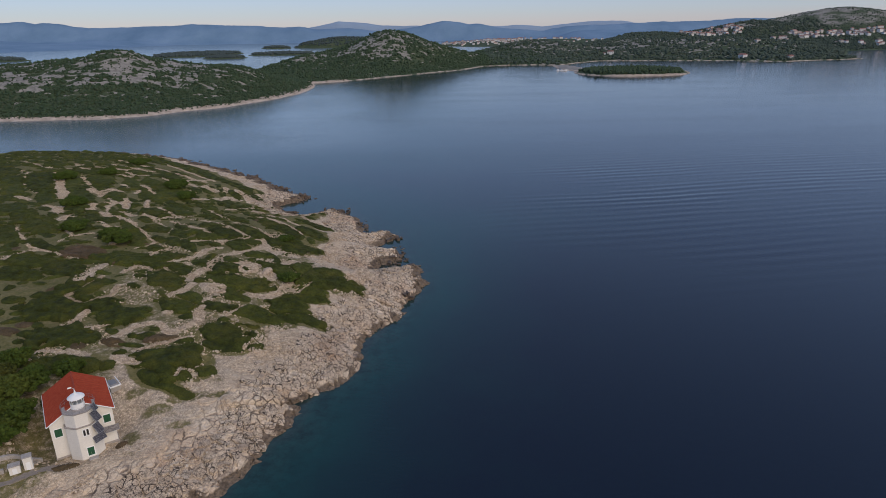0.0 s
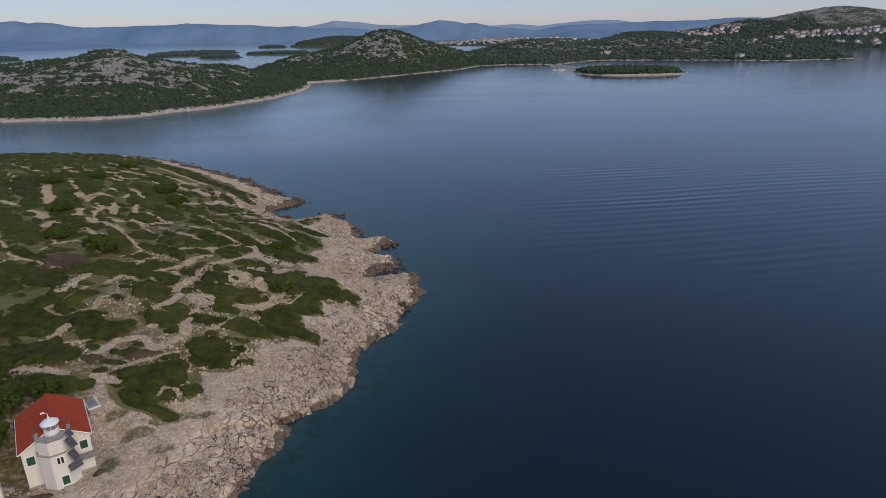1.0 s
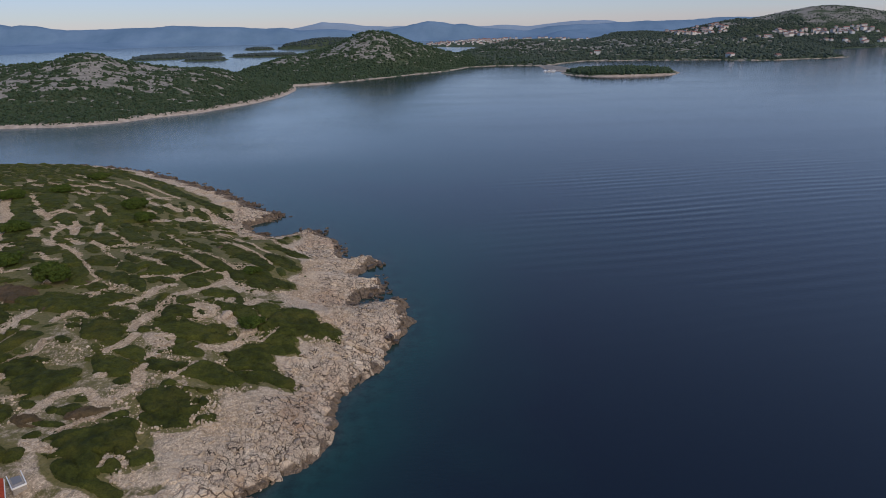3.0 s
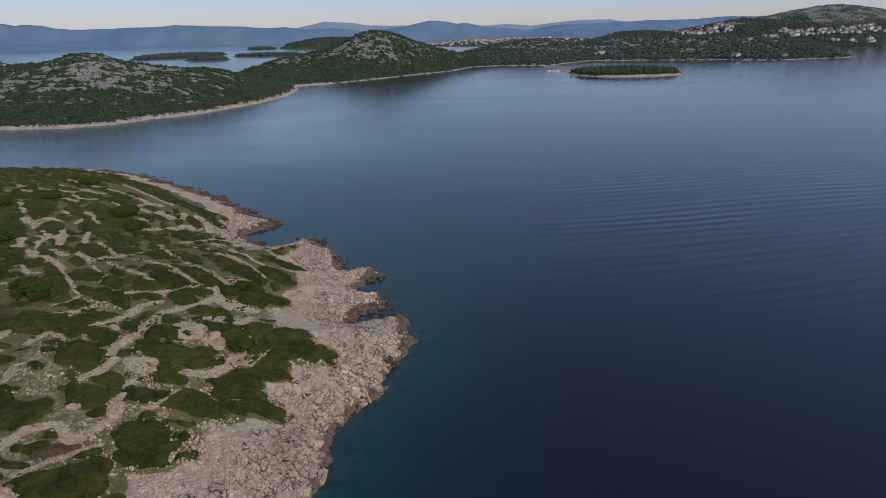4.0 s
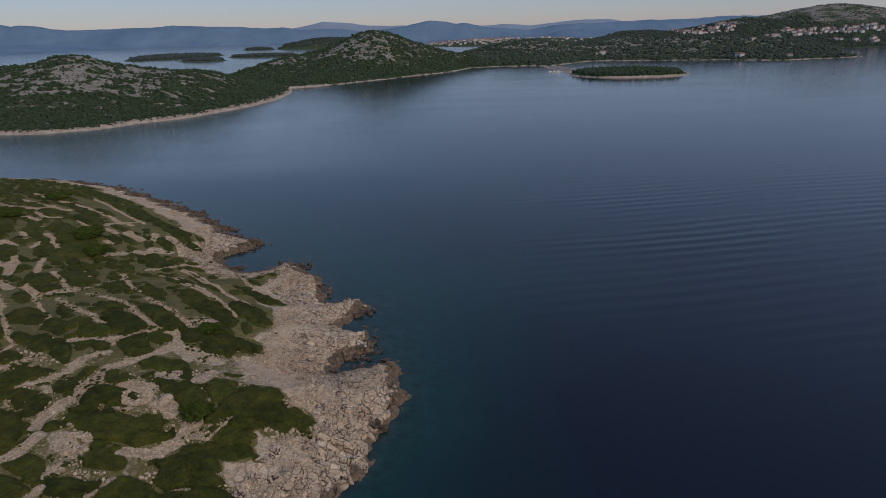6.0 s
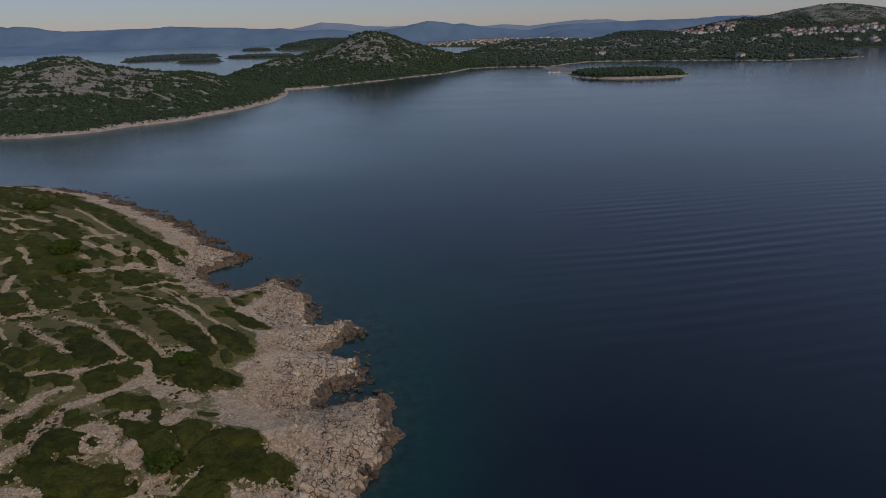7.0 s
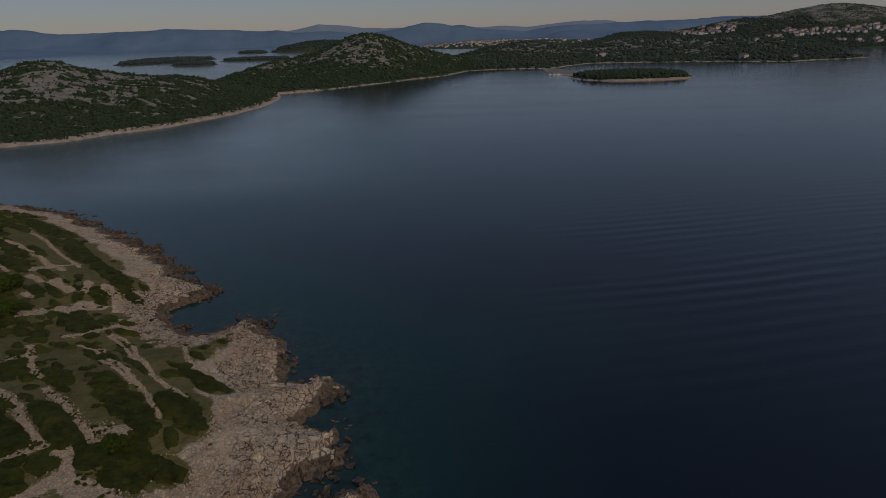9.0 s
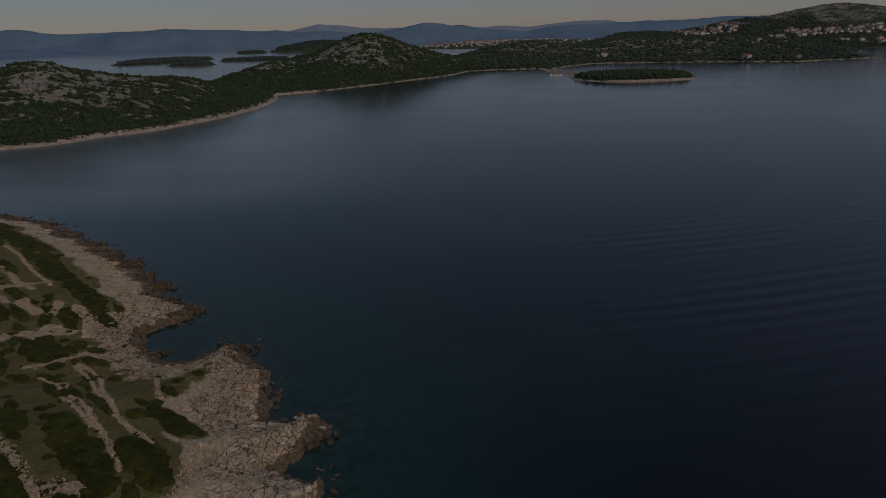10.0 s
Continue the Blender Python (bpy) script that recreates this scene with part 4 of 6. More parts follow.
FISSURES = [[(-37.9, 116.5), (-34.1, 119.0), (-29.9, 121.2), (-25.1, 124.8)], [(-18.5, 168.5), (-14.8, 167.6), (-11.6, 166.8), (-9.4, 165.9)]]  # long open clefts down to the sea
pale = np.zeros(gx.shape)


def stamp(field, x, y, reach, change):
    """Applies change(old, dx, dy) to the part of a field within reach of a place."""
    a, b = np.searchsorted(xs, (x - reach, x + reach))
    c, e = np.searchsorted(ys, (y - reach, y + reach))
    if b > a and e > c:
        part_x, part_y = gx[c:e, a:b] - x, gy[c:e, a:b] - y
        field[c:e, a:b] = change(field[c:e, a:b], part_x, part_y)


for line in FISSURES:
    for x, y, _, _ in wobble(line, 0.3, 0.4):
        stamp(h, x, y, 1.2, lambda old, u, v: np.minimum(old, old + 0.35 - 1.5 * step(0.85, 0.1, np.hypot(u, v))))
for x, y, rx, ry in ((-50, 112.5, 3.2, 1.8), (-46, 117, 4.2, 1.5), (-45, 109.5, 2.6, 1.0), (-52, 106, 1.8, 2.4), (-55, 116.5, 2.6, 1.4), (-41, 119, 2.8, 0.9), (-66, 95, 7, 3.5), (-72, 92, 6, 4)):
    stamp(cover, x, y, 1.6 * max(rx, ry), lambda old, u, v: np.maximum(old, 0.56 * step(1.5, 0.6, np.hypot((u * 0.85 + v * 0.5) / rx, (-u * 0.5 + v * 0.85) / ry))))
for x, y, rx, ry, turn in ALL_SHRUBS:
    ca, sa = math.cos(radians(turn)), math.sin(radians(turn))
    stamp(cover, x, y, 1.7 * max(rx, ry), lambda old, u, v: np.maximum(old, 0.85 * step(1.65, 1.05, np.hypot((u * ca + v * sa) / rx, (-u * sa + v * ca) / ry))))
for width, points in [(0.5, w) for w in WALLS] + [((0.36 if p[0][1] < 235 else 0.52) * a, p) for a, p in RUBBLE_BANDS]:
    for x, y, _, _ in wobble(points, 0.4):
        stamp(pale, x, y, width * 1.6, lambda old, u, v: np.maximum(old, step(width * 1.45, width * 0.85, np.hypot(u, v) * (1 + 0.62 * rough(x + u, y + v, 2.2, 157, 3)))))
        stamp(cover, x, y, width * 1.6, lambda old, u, v: np.minimum(old, 0.1 + 0.9 * step(width * 0.8, width * 1.5, np.hypot(u, v) * (1 + 0.5 * rough(x + u, y + v, 2.6, 157, 3)))))
slab = step(19, 8, d + 5 * rough(gx, gy, 9, 147, 3)) * step(0.5, 0.1, cover)
ragged = 1.6 * rough(gx, gy, 7, 149, 4)
tide = np.maximum(step(1.5, 0.3, h + 0.6 * rough(gx, gy, 8, 145, 3)), 1.1 * step(1.3, 0.3, (d + ragged) / (1.2 + 5.4 * step(250, 292, gy) + 1.2 * step(165, 190, gy) + 1.6 * np.exp(-((gy - 194) / 9) ** 2) + 2.0 * step(238, 250, gy) * step(275, 262, gy) + 5 * np.exp(-((gx + 39) / 8) ** 2 - ((gy - 264) / 6) ** 2) + 3 * np.exp(-((gx + 12) / 6) ** 2 - ((gy - 230) / 4) ** 2))))
island = tagged(new("ground_island", sheet("ground_island", xs, ys, h, d > -7, (("cover", cover), ("tide", tide), ("slab", slab)), M_GROUND, smooth=False)),
                "pale fissured limestone headland with stony turf", "ground", kind="structure")


def ground(x, y):
    """Height of the island's surface."""
    x, y = np.asarray(x, float), np.asarray(y, float)
    i = np.clip(np.searchsorted(xs, x) - 1, 0, len(xs) - 2)
    j = np.clip(np.searchsorted(ys, y) - 1, 0, len(ys) - 2)
    u, v = (x - xs[i]) / (xs[i + 1] - xs[i]), (y - ys[j]) / (ys[j + 1] - ys[j])
    return (h[j, i] * (1 - u) + h[j, i + 1] * u) * (1 - v) + (h[j + 1, i] * (1 - u) + h[j + 1, i + 1] * u) * v


soft_pale = pale.copy()
for _ in range(2):
    soft_pale[1:-1] = (soft_pale[:-2] + soft_pale[1:-1] + soft_pale[2:]) / 3
    soft_pale[:, 1:-1] = (soft_pale[:, :-2] + soft_pale[:, 1:-1] + soft_pale[:, 2:]) / 3


def how_pale(x, y):
    """How far a place lies on a path, a wall or a band of rubble: 0 to 1."""
    i = np.clip(np.searchsorted(xs, x) - 1, 0, len(xs) - 2)
    j = np.clip(np.searchsorted(ys, y) - 1, 0, len(ys) - 2)
    u, v = (x - xs[i]) / (xs[i + 1] - xs[i]), (y - ys[j]) / (ys[j + 1] - ys[j])
    return (soft_pale[j, i] * (1 - u) + soft_pale[j, i + 1] * u) * (1 - v) + (soft_pale[j + 1, i] * (1 - u) + soft_pale[j + 1, i + 1] * u) * v


def is_pale(x, y):
    return pale[np.clip(np.searchsorted(ys, y) - 1, 0, len(ys) - 2), np.clip(np.searchsorted(xs, x) - 1, 0, len(xs) - 2)] + 0.45 * rough(x, y, 1.8, 153, 3) > 0.5


def inland(x, y):
    i = np.clip(np.searchsorted(xs, x) - 1, 0, len(xs) - 2)
    j = np.clip(np.searchsorted(ys, y) - 1, 0, len(ys) - 2)
    return d[j, i]


# ---- shapes used many times ----
def ico(level):
    bm = bmesh.new()
    bmesh.ops.create_icosphere(bm, subdivisions=level, radius=1)
    co, faces = np.array([v.co for v in bm.verts]), np.array([[v.index for v in f.verts] for f in bm.faces])
    bm.free()
    return co, faces


def open_below(co, faces, under=-0.35):
    return co, faces[(co[faces][:, :, 2].mean(1) > under)]


BALL = open_below(*ico(1), -0.5)
CUBE = (np.array([(x, y, z) for x in (-1, 1) for y in (-1, 1) for z in (-1, 1)], float),
        np.array([(0, 1, 3), (0, 3, 2), (4, 6, 7), (4, 7, 5), (0, 4, 5), (0, 5, 1), (2, 3, 7), (2, 7, 6), (0, 2, 6), (0, 6, 4), (1, 5, 7), (1, 7, 3)]))


def heap(shape, centres, sizes, rng, ragged=0.25, squash=None):
    """Many ragged, turned copies of a shape as arrays of corners and triangles."""
    co, faces = shape
    n = len(centres)
    turn = rng.uniform(0, 2 * np.pi, n)
    p = co[None] * (1 + ragged * rng.uniform(-1, 1, (n, len(co), 1)))
    p = p * (sizes[:, None, None] if sizes.ndim == 1 else sizes[:, None, :])
    tip = rng.uniform(-0.35, 0.35, n)
    z = p[..., 2] + p[..., 0] * np.sin(tip)[:, None]
    x = p[..., 0] * np.cos(turn)[:, None] - p[..., 1] * np.sin(turn)[:, None]
    y = p[..., 0] * np.sin(turn)[:, None] + p[..., 1] * np.cos(turn)[:, None]
    out = np.stack([x, y, z], -1) + centres[:, None]
    return out.reshape(-1, 3), (faces[None] + (np.arange(n) * len(co))[:, None, None]).reshape(-1, 3)


def sprigs(centres, sizes, rng, each=9, long=0.5):
    """Small pointed leaf sprays that stand out of clumps."""
    n = len(centres) * each
    at, r = np.repeat(centres, each, 0), np.repeat(sizes, each)
    a, e = rng.uniform(0, 2 * np.pi, n), np.arcsin(rng.uniform(-0.1, 1, n))
    out = np.stack([np.cos(a) * np.cos(e), np.sin(a) * np.cos(e), np.sin(e)], -1)
    side = np.cross(out, rng.normal(size=(n, 3)))
    side /= np.linalg.norm(side, axis=1, keepdims=True)
    root, w = at + out * (r * 0.72)[:, None], (r * 0.24)[:, None]
    tip = at + out * (r * (1.0 + long * rng.uniform(0.2, 1, n)))[:, None]
    co = np.stack([root - side * w, root + side * w, tip], 1).reshape(-1, 3)
    return co, np.arange(3 * n).reshape(-1, 3)


def joined(*pieces):
    co, faces, n = [], [], 0
    for c, f in pieces:
        co.append(c), faces.append(f + n)
        n += len(c)
    return np.concatenate(co), np.concatenate(faces)


def shrub_shape(x, y, rx, ry, turn, seed, tall):
    """A low cushion of evergreen macchia: a lumpy canopy that rounds down to the ground at a lobed edge, cut back at paths and walls, with leaf sprays."""
    rng = np.random.default_rng(seed)
    fine = 0.27 if y < 175 else 0.33 if y < 235 else 0.5 if y < 300 and x > -125 else 0.8
    reach = 1.3 * max(rx, ry)
    n = int(2 * reach / fine) + 2
    lx, ly = np.meshgrid(x - reach + fine * np.arange(n), y - reach + fine * np.arange(n))
    lx, ly = lx + rng.uniform(-0.2, 0.2, lx.shape) * fine, ly + rng.uniform(-0.2, 0.2, ly.shape) * fine
    ca, sa = math.cos(radians(turn)), math.sin(radians(turn))
    u, v = ((lx - x) * ca + (ly - y) * sa) / rx, (-(lx - x) * sa + (ly - y) * ca) / ry
    lobes = 0.26 * rough(lx, ly, 4.2, seed % 50, 2) + 0.16 * rough(lx, ly, 1.7, seed % 47 + 60, 2)
    inner = (1.06 - np.hypot(u, v) * (1 + lobes)) * min(rx, ry)
    cushion = np.sqrt(np.clip(inner / 1.25, 0, 1)) * step(0.62, 0.22, how_pale(lx, ly) + 0.12 * rough(lx, ly, 1.5, 153, 2))
    gaps = step(-0.92, -0.7, rough(lx, ly, 3.4, seed % 37, 3))
    lift = tall * cushion * gaps * (0.85 + 0.35 * rough(lx, ly, 2.6, seed % 41, 2))
    leafy = lift + (0.13 * rough(lx, ly, 0.9, 231, 2) + 0.17 * np.abs(rough(lx, ly, 1.3, 233, 2))) * step(0.05, 0.4, lift)
    z = ground(lx, ly) + leafy - 0.12 * step(0.15, 0.0, lift)
    i = (np.arange(n - 1)[:, None] * n + np.arange(n - 1)).ravel()
    quads = np.stack([i, i + 1, i + n + 1, i + n], -1)
    quads = quads[(lift.ravel()[quads] > 0.05).sum(1) > 1]
    if not len(quads):
        quads = np.array([[0, 1, n + 1, n]])
    used, quads = np.unique(quads, return_inverse=True)
    co, quads = np.stack([lx, ly, z], -1).reshape(-1, 3)[used], quads.reshape(-1, 4)
    tris = np.concatenate([quads[:, :3], quads[:, [0, 2, 3]]])
    high = np.flatnonzero(lift.ravel()[used] > 0.25)
    if len(high) < 4:
        return co, tris
    pick = rng.choice(high, max(4, int(len(high) * (0.55 if y < 235 else 0.3))))
    at = co[pick] + np.array([0, 0, -0.10])
    return joined((co, tris), sprigs(at, rng.uniform(0.75, 1.3, len(at)) * (0.16 + 0.28 * fine), rng, 3, 0.7))


def shrub(x, y, rx, ry, turn, seed, material, tall=1.3, label="dense dark green macchia shrub spread over stony ground", group="macchia shrubs"):
    co, faces = shrub_shape(x, y, rx, ry, turn, seed, tall)
    base = Vector((x, y, float(ground(x, y))))
    ob = new("shrub", quick_mesh("shrub", co - np.array(base), faces, material))
    ob.location = base
    return tagged(ob, label, "shrub", group)


def part(name, bm, material, parent, label="", smooth=False):
    """Links a bmesh as one mesh object under a thing or under a part."""
    me = bpy.data.meshes.new(name)
    bm.to_mesh(me)
    bm.free()
    me.materials.append(material)
    if smooth:
        me.polygons.foreach_set("use_smooth", np.full(len(me.polygons), True))
    ob = new(name, me)
    ob.parent = parent
    return tagged(ob, label) if label else ob


def thing(name, at, turn=0.0):
    ob = new(name)
    ob.empty_display_size = 0.3
    ob.matrix_world = pose(*at, 0, 0, turn)
    return ob


def tube(bm, a, b, ra, rb, sides=8):
    """A tapered rod between two places."""
    a, b = Vector(a), Vector(b)
    turn = (b - a).to_track_quat("Z", "Y").to_matrix().to_4x4()
    bmesh.ops.create_cone(bm, cap_ends=True, segments=sides, radius1=ra, radius2=rb, depth=(b - a).length, matrix=Matrix.Translation((a + b) / 2) @ turn)


def box(bm, x0, x1, y0, y1, z0, z1, bevel=0.0):
    m = Matrix.Translation(((x0 + x1) / 2, (y0 + y1) / 2, (z0 + z1) / 2)) @ Matrix.Diagonal((x1 - x0, y1 - y0, z1 - z0, 1))
    made = bmesh.ops.create_cube(bm, size=1, matrix=m)["verts"]
    if bevel:
        edges = list({e for v in made for e in v.link_edges})
        bmesh.ops.bevel(bm, geom=edges, offset=bevel, segments=1, affect="EDGES")


def tree(x, y, tall, wide, seed, material, label, group="trees by the house"):
    rng = np.random.default_rng(seed)
    z = float(ground(x, y))
    top = thing("tree", (x, y, z))
    bark = M_BARK
    bm = bmesh.new()
    lean = rng.uniform(-0.25, 0.25, 2)
    fork = (lean[0], lean[1], tall * 0.38)
    tube(bm, (0, 0, -0.2), fork, 0.17 * tall / 4, 0.11 * tall / 4)
    part("trunk", bm, bark, top)
    centres, sizes = [], []
    for k in range(6):
        a = k * 1.05 + rng.uniform(-0.3, 0.3)
        end = (fork[0] + math.cos(a) * wide * 0.55, fork[1] + math.sin(a) * wide * 0.55, tall * rng.uniform(0.6, 0.82))
        bm = bmesh.new()
        tube(bm, fork, end, 0.08 * tall / 4, 0.03, 6)
        part("limb", bm, bark, top)
    n = int(60 + 26 * wide * wide)
    a, r, w = rng.uniform(0, 2 * np.pi, n), rng.uniform(0.25, 1, n) ** 0.6, rng.uniform(0, 1, n)
    swell_ = np.sqrt(np.maximum(0.06, 1 - (2 * w - 0.75) ** 2 * 0.62)) * (1 + 0.2 * np.sin(3 * a + seed) + 0.12 * np.sin(5 * a + 2 * seed))
    c = np.stack([np.cos(a) * r * wide * swell_, np.sin(a) * r * wide * swell_, tall * (0.30 + 0.66 * w)], -1)
    size = rng.uniform(0.28, 0.52, n) * (0.8 + 0.05 * tall)
    co, faces = joined(heap(BALL, c, size, rng, 0.32), sprigs(c, size, rng, 12, 0.7))
    crown = new("crown", quick_mesh("crown", co, faces, material))
    crown.parent = top
    return tagged(top, label, "tree", group)


M_BARK = plain_material("bark", (0.11, 0.085, 0.065), 0.95, 4.0, 0.35)

# ---- shrubs ----
for k, (x, y, rx, ry, turn) in enumerate(ALL_SHRUBS):
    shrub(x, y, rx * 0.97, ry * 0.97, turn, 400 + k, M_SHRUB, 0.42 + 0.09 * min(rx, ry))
for k, (x, y, rx, ry, turn) in enumerate(HEATH):
    shrub(x, y, rx, ry, turn, 600 + k, M_HEATH, 0.7, "wide patch of brown leafless heath among the macchia", "heath patches")
rng = np.random.default_rng(5)
taken = [(x, y, max(rx, ry) * 0.85, min(rx, ry)) for x, y, rx, ry, _ in ALL_SHRUBS + HEATH]
wall_marks = np.concatenate([wobble(w, 1.0)[:, :2] for w in WALLS])
added, singles, scrub_pieces = 0, 0, []
for _ in range(60000):
    x, y = rng.uniform(-235, -28), rng.uniform(92, 392)
    if added >= 1500:
        break
    west = x < -112 or y > 335
    if not west and rng.uniform() < 0.85:
        continue
    rx, ry = rng.uniform(1.0, 4.6 if west else 3.2), rng.uniform(0.8, 3.0 if west else 1.8)
    if inland(x, y) < belt(y) + 1.5 + ry or math.hypot(x - HOUSE[0], y - HOUSE[1]) < 13 or (y < 200 and x > -72 and rng.uniform() < 0.3) or y < 112 or (y < 128 and x > -62):
        continue
    if is_pale(np.array([x]), np.array([y]))[0] or np.hypot(wall_marks[:, 0] - x, wall_marks[:, 1] - y).min() < 0.6 + ry * 0.6:
        continue
    if any(math.hypot(x - a, y - b) < 0.72 * m + ry * (0.85 if west else 0.95) for a, b, m, _ in taken):
        continue
    taken.append((x, y, rx, ry))
    turn = -42 + rng.normal() * 14 if y > 195 else rng.uniform(-30, 40)
    if y > 228 or x < -125 or singles >= 200:
        scrub_pieces.append(shrub_shape(x, y, rx, ry, turn, 900 + added, rng.uniform(0.5, 0.9)))
    else:
        singles += 1
        brown = rng.uniform() < 0.1
        shrub(x, y, rx, ry, turn, 900 + added, M_HEATH if brown else M_SHRUB, 0.4 if brown else rng.uniform(0.4, 0.7),
              "low brown heath patch among loose stones" if brown else "small dark green macchia shrub in a walled field", "heath patches" if brown else "field shrubs")
    added += 1
tagged(new("field_scrub", quick_mesh("field_scrub", *joined(*scrub_pieces), M_SHRUB)), "low dark green scrub filling the far walled fields", "scrub", kind="stuff")
for k, (x, y, tall, wide) in enumerate([(-89.5, 190, 3.6, 3.7), (-94, 195, 3.0, 3.0), (-105, 277, 4.0, 4.2), (-95.5, 261, 3.2, 3.2), (-131, 245, 3.4, 4.4), (-158, 291, 3.6, 4.8), (-146, 305, 3.2, 4.0), (-109, 203, 3.0, 3.8),
                                        (-145, 337, 2.6, 4.4), (-36.5, 169, 1.9, 2.6), (-44, 202.5, 1.7, 2.2), (-98, 133, 3.2, 2.8)]):
    tree(x, y, tall, wide, 60 + k, M_BRIGHT, "low bushy bright green tree among the macchia", "bushy trees")
for k, (x, y, tall, wide) in enumerate([(-70.5, 106, 4.6, 3.0), (-73.5, 110, 5.2, 3.3), (-69.5, 101.5, 4.2, 2.6), (-76, 104.5, 4.8, 3.2), (-72, 115, 4.0, 2.8), (-77.5, 114, 4.4, 3.0), (-79, 121, 3.6, 2.8), (-68, 119, 3.0, 2.4), (-83, 109, 4.4, 3.2)]):
    tree(x, y, tall, wide, 80 + k, M_BRIGHT if k != 5 else M_SHRUB, "leafy green tree close beside the white house")

# ---- dry-stone walls ----
for k, points in enumerate(WALLS):
    rng = np.random.default_rng(700 + k)
    line = wobble(points, 0.24 if points[0][1] < 260 else 0.42)
    rows = []
    low = points in RING_WALLS
    for level, wide, count in ((0.02, 0.7, 3), (0.13, 0.40, 1), (0.24, 0.2, 0 if low else 1)):
        for _ in range(count):
            off = rng.uniform(-wide, wide, len(line))
            keep = rng.uniform(size=len(line)) < (0.8 if level < 0.1 else 0.6) * (rough(line[:, 0], line[:, 1], 5, 151, 2) > (-0.3 if low else -1.05))
            px, py = (line[:, 0] - line[:, 3] * off)[keep], (line[:, 1] + line[:, 2] * off)[keep]
            rows.append(np.stack([px, py, ground(px, py) + level], -1))
    rows = np.concatenate(rows)
    if not len(rows):
        continue
    size = (rng.uniform(0.06, 0.14, (len(rows), 1)) + (0.07 if low else 0)) * rng.uniform(0.7, 1.3, (len(rows), 3)) * (1.0 if points[0][1] < 260 else 0.9)
    co, faces = heap(CUBE, rows, size, rng, 0.28)
    base = rows[len(rows) // 2]
    ob = new("dry_stone_wall", quick_mesh("dry_stone_wall", co - base, faces, M_RUBBLE if points in RING_WALLS else M_FIELD))
    ob.location = base
    tagged(ob, "tumbled pale dry-stone field wall" if points not in RING_WALLS else "small ring of pale piled field stones", "wall", "dry-stone walls")

# ---- loose stones: the larger ones singly, the rest in one heap ----
rng = np.random.default_rng(11)
spots = []
while len(spots) < 8000:
    x, y = rng.uniform(-120, 2, 4000), rng.uniform(88, 330, 4000)
    dd = inland(x, y)
    bare = (dd > 9 + 4 * rough(x, y, 12, 165, 2)) & (dd < belt(y) + 5 * rough(x, y, 9, 161, 2)) & (rough(x, y, 6, 163, 3) + 0.25 * rough(x, y, 1.5, 164, 2) > 0.12)
    spots += list(np.stack([x, y], -1)[bare])
large = len(spots)
for width, points in RUBBLE_BANDS:
    line = wobble(points, 0.03)
    off = rng.normal(size=len(line)) * width * (0.34 + 0.15 * rough(line[:, 0], line[:, 1], 5, 169, 2))
    spots += list(np.stack([line[:, 0] - line[:, 3] * off, line[:, 1] + line[:, 2] * off], -1))
small_to = len(spots)
scatter = np.stack([rng.uniform(-78, -30, 13000), rng.uniform(98, 196, 13000)], -1)
spots += list(scatter[(rough(scatter[:, 0], scatter[:, 1], 8, 167, 3) > -0.1) & (inland(scatter[:, 0], scatter[:, 1]) > 12)])
spots, scale = np.array(spots), np.ones(len(spots))
scale[large:small_to] = 0.62
clear = np.hypot(spots[:, 0] - HOUSE[0], spots[:, 1] - HOUSE[1]) > 6.9
spots, scale = spots[clear], scale[clear]
size = (scale * (0.05 + 0.16 * rng.uniform(0, 1, len(spots)) ** 4))[:, None] * rng.uniform(0.7, 1.35, (len(spots), 3))
co, faces = heap(CUBE, np.stack([spots[:, 0], spots[:, 1], ground(spots[:, 0], spots[:, 1]) + size[:, 2] * 0.4], -1), size, rng, 0.3)
tagged(new("loose_stones", quick_mesh("loose_stones", co, faces, M_RUBBLE)), "loose angular pale limestone rubble on the slope", "stones", kind="stuff")

# low dark tufts among the rubble
tufts = np.stack([rng.uniform(-110, -12, 40000), rng.uniform(100, 290, 40000)], -1)
depth = inland(tufts[:, 0], tufts[:, 1])
stony_spot = (how_pale(tufts[:, 0], tufts[:, 1]) > 0.3) 
tufts = tufts[stony_spot & (depth > 12) & (rough(tufts[:, 0], tufts[:, 1], 5, 211, 3) > 0.15) & (np.hypot(tufts[:, 0] - HOUSE[0], tufts[:, 1] - HOUSE[1]) > 8)][:1000]
size = (0.12 + 0.4 * rng.uniform(0, 1, len(tufts)) ** 2)[:, None] * np.stack([rng.uniform(0.8, 1.5, len(tufts)), rng.uniform(0.7, 1.2, len(tufts)), rng.uniform(0.45, 0.7, len(tufts))], -1)
co, faces = heap(BALL, np.stack([tufts[:, 0], tufts[:, 1], ground(tufts[:, 0], tufts[:, 1]) + 0.04], -1), size, rng, 0.35)
tagged(new("tufts", quick_mesh("tufts", co, faces, M_SHRUB)), "small dark green tufts between pale stones", "tufts", kind="stuff")

# ---- the lighthouse: a house with an eight-sided tower on its gable front ----
M_WALL = plain_material("whitewash", (0.70, 0.66, 0.58), 0.85, 0.8, 0.10)
M_TRIM = plain_material("white_paint", (0.78, 0.77, 0.73), 0.6, 2.0, 0.06)
M_GREEN = plain_material("green_shutter_paint", (0.022, 0.085, 0.04), 0.55, 5.0, 0.2)
M_GREY = plain_material("grey_iron", (0.20, 0.20, 0.20), 0.6, 6.0, 0.2)
M_CONCRETE = plain_material("worn_concrete", (0.35, 0.315, 0.275), 0.9, 1.2, 0.35)
M_PATH = plain_material("trodden_concrete", (0.23, 0.195, 0.16), 0.95, 1.5, 0.35)
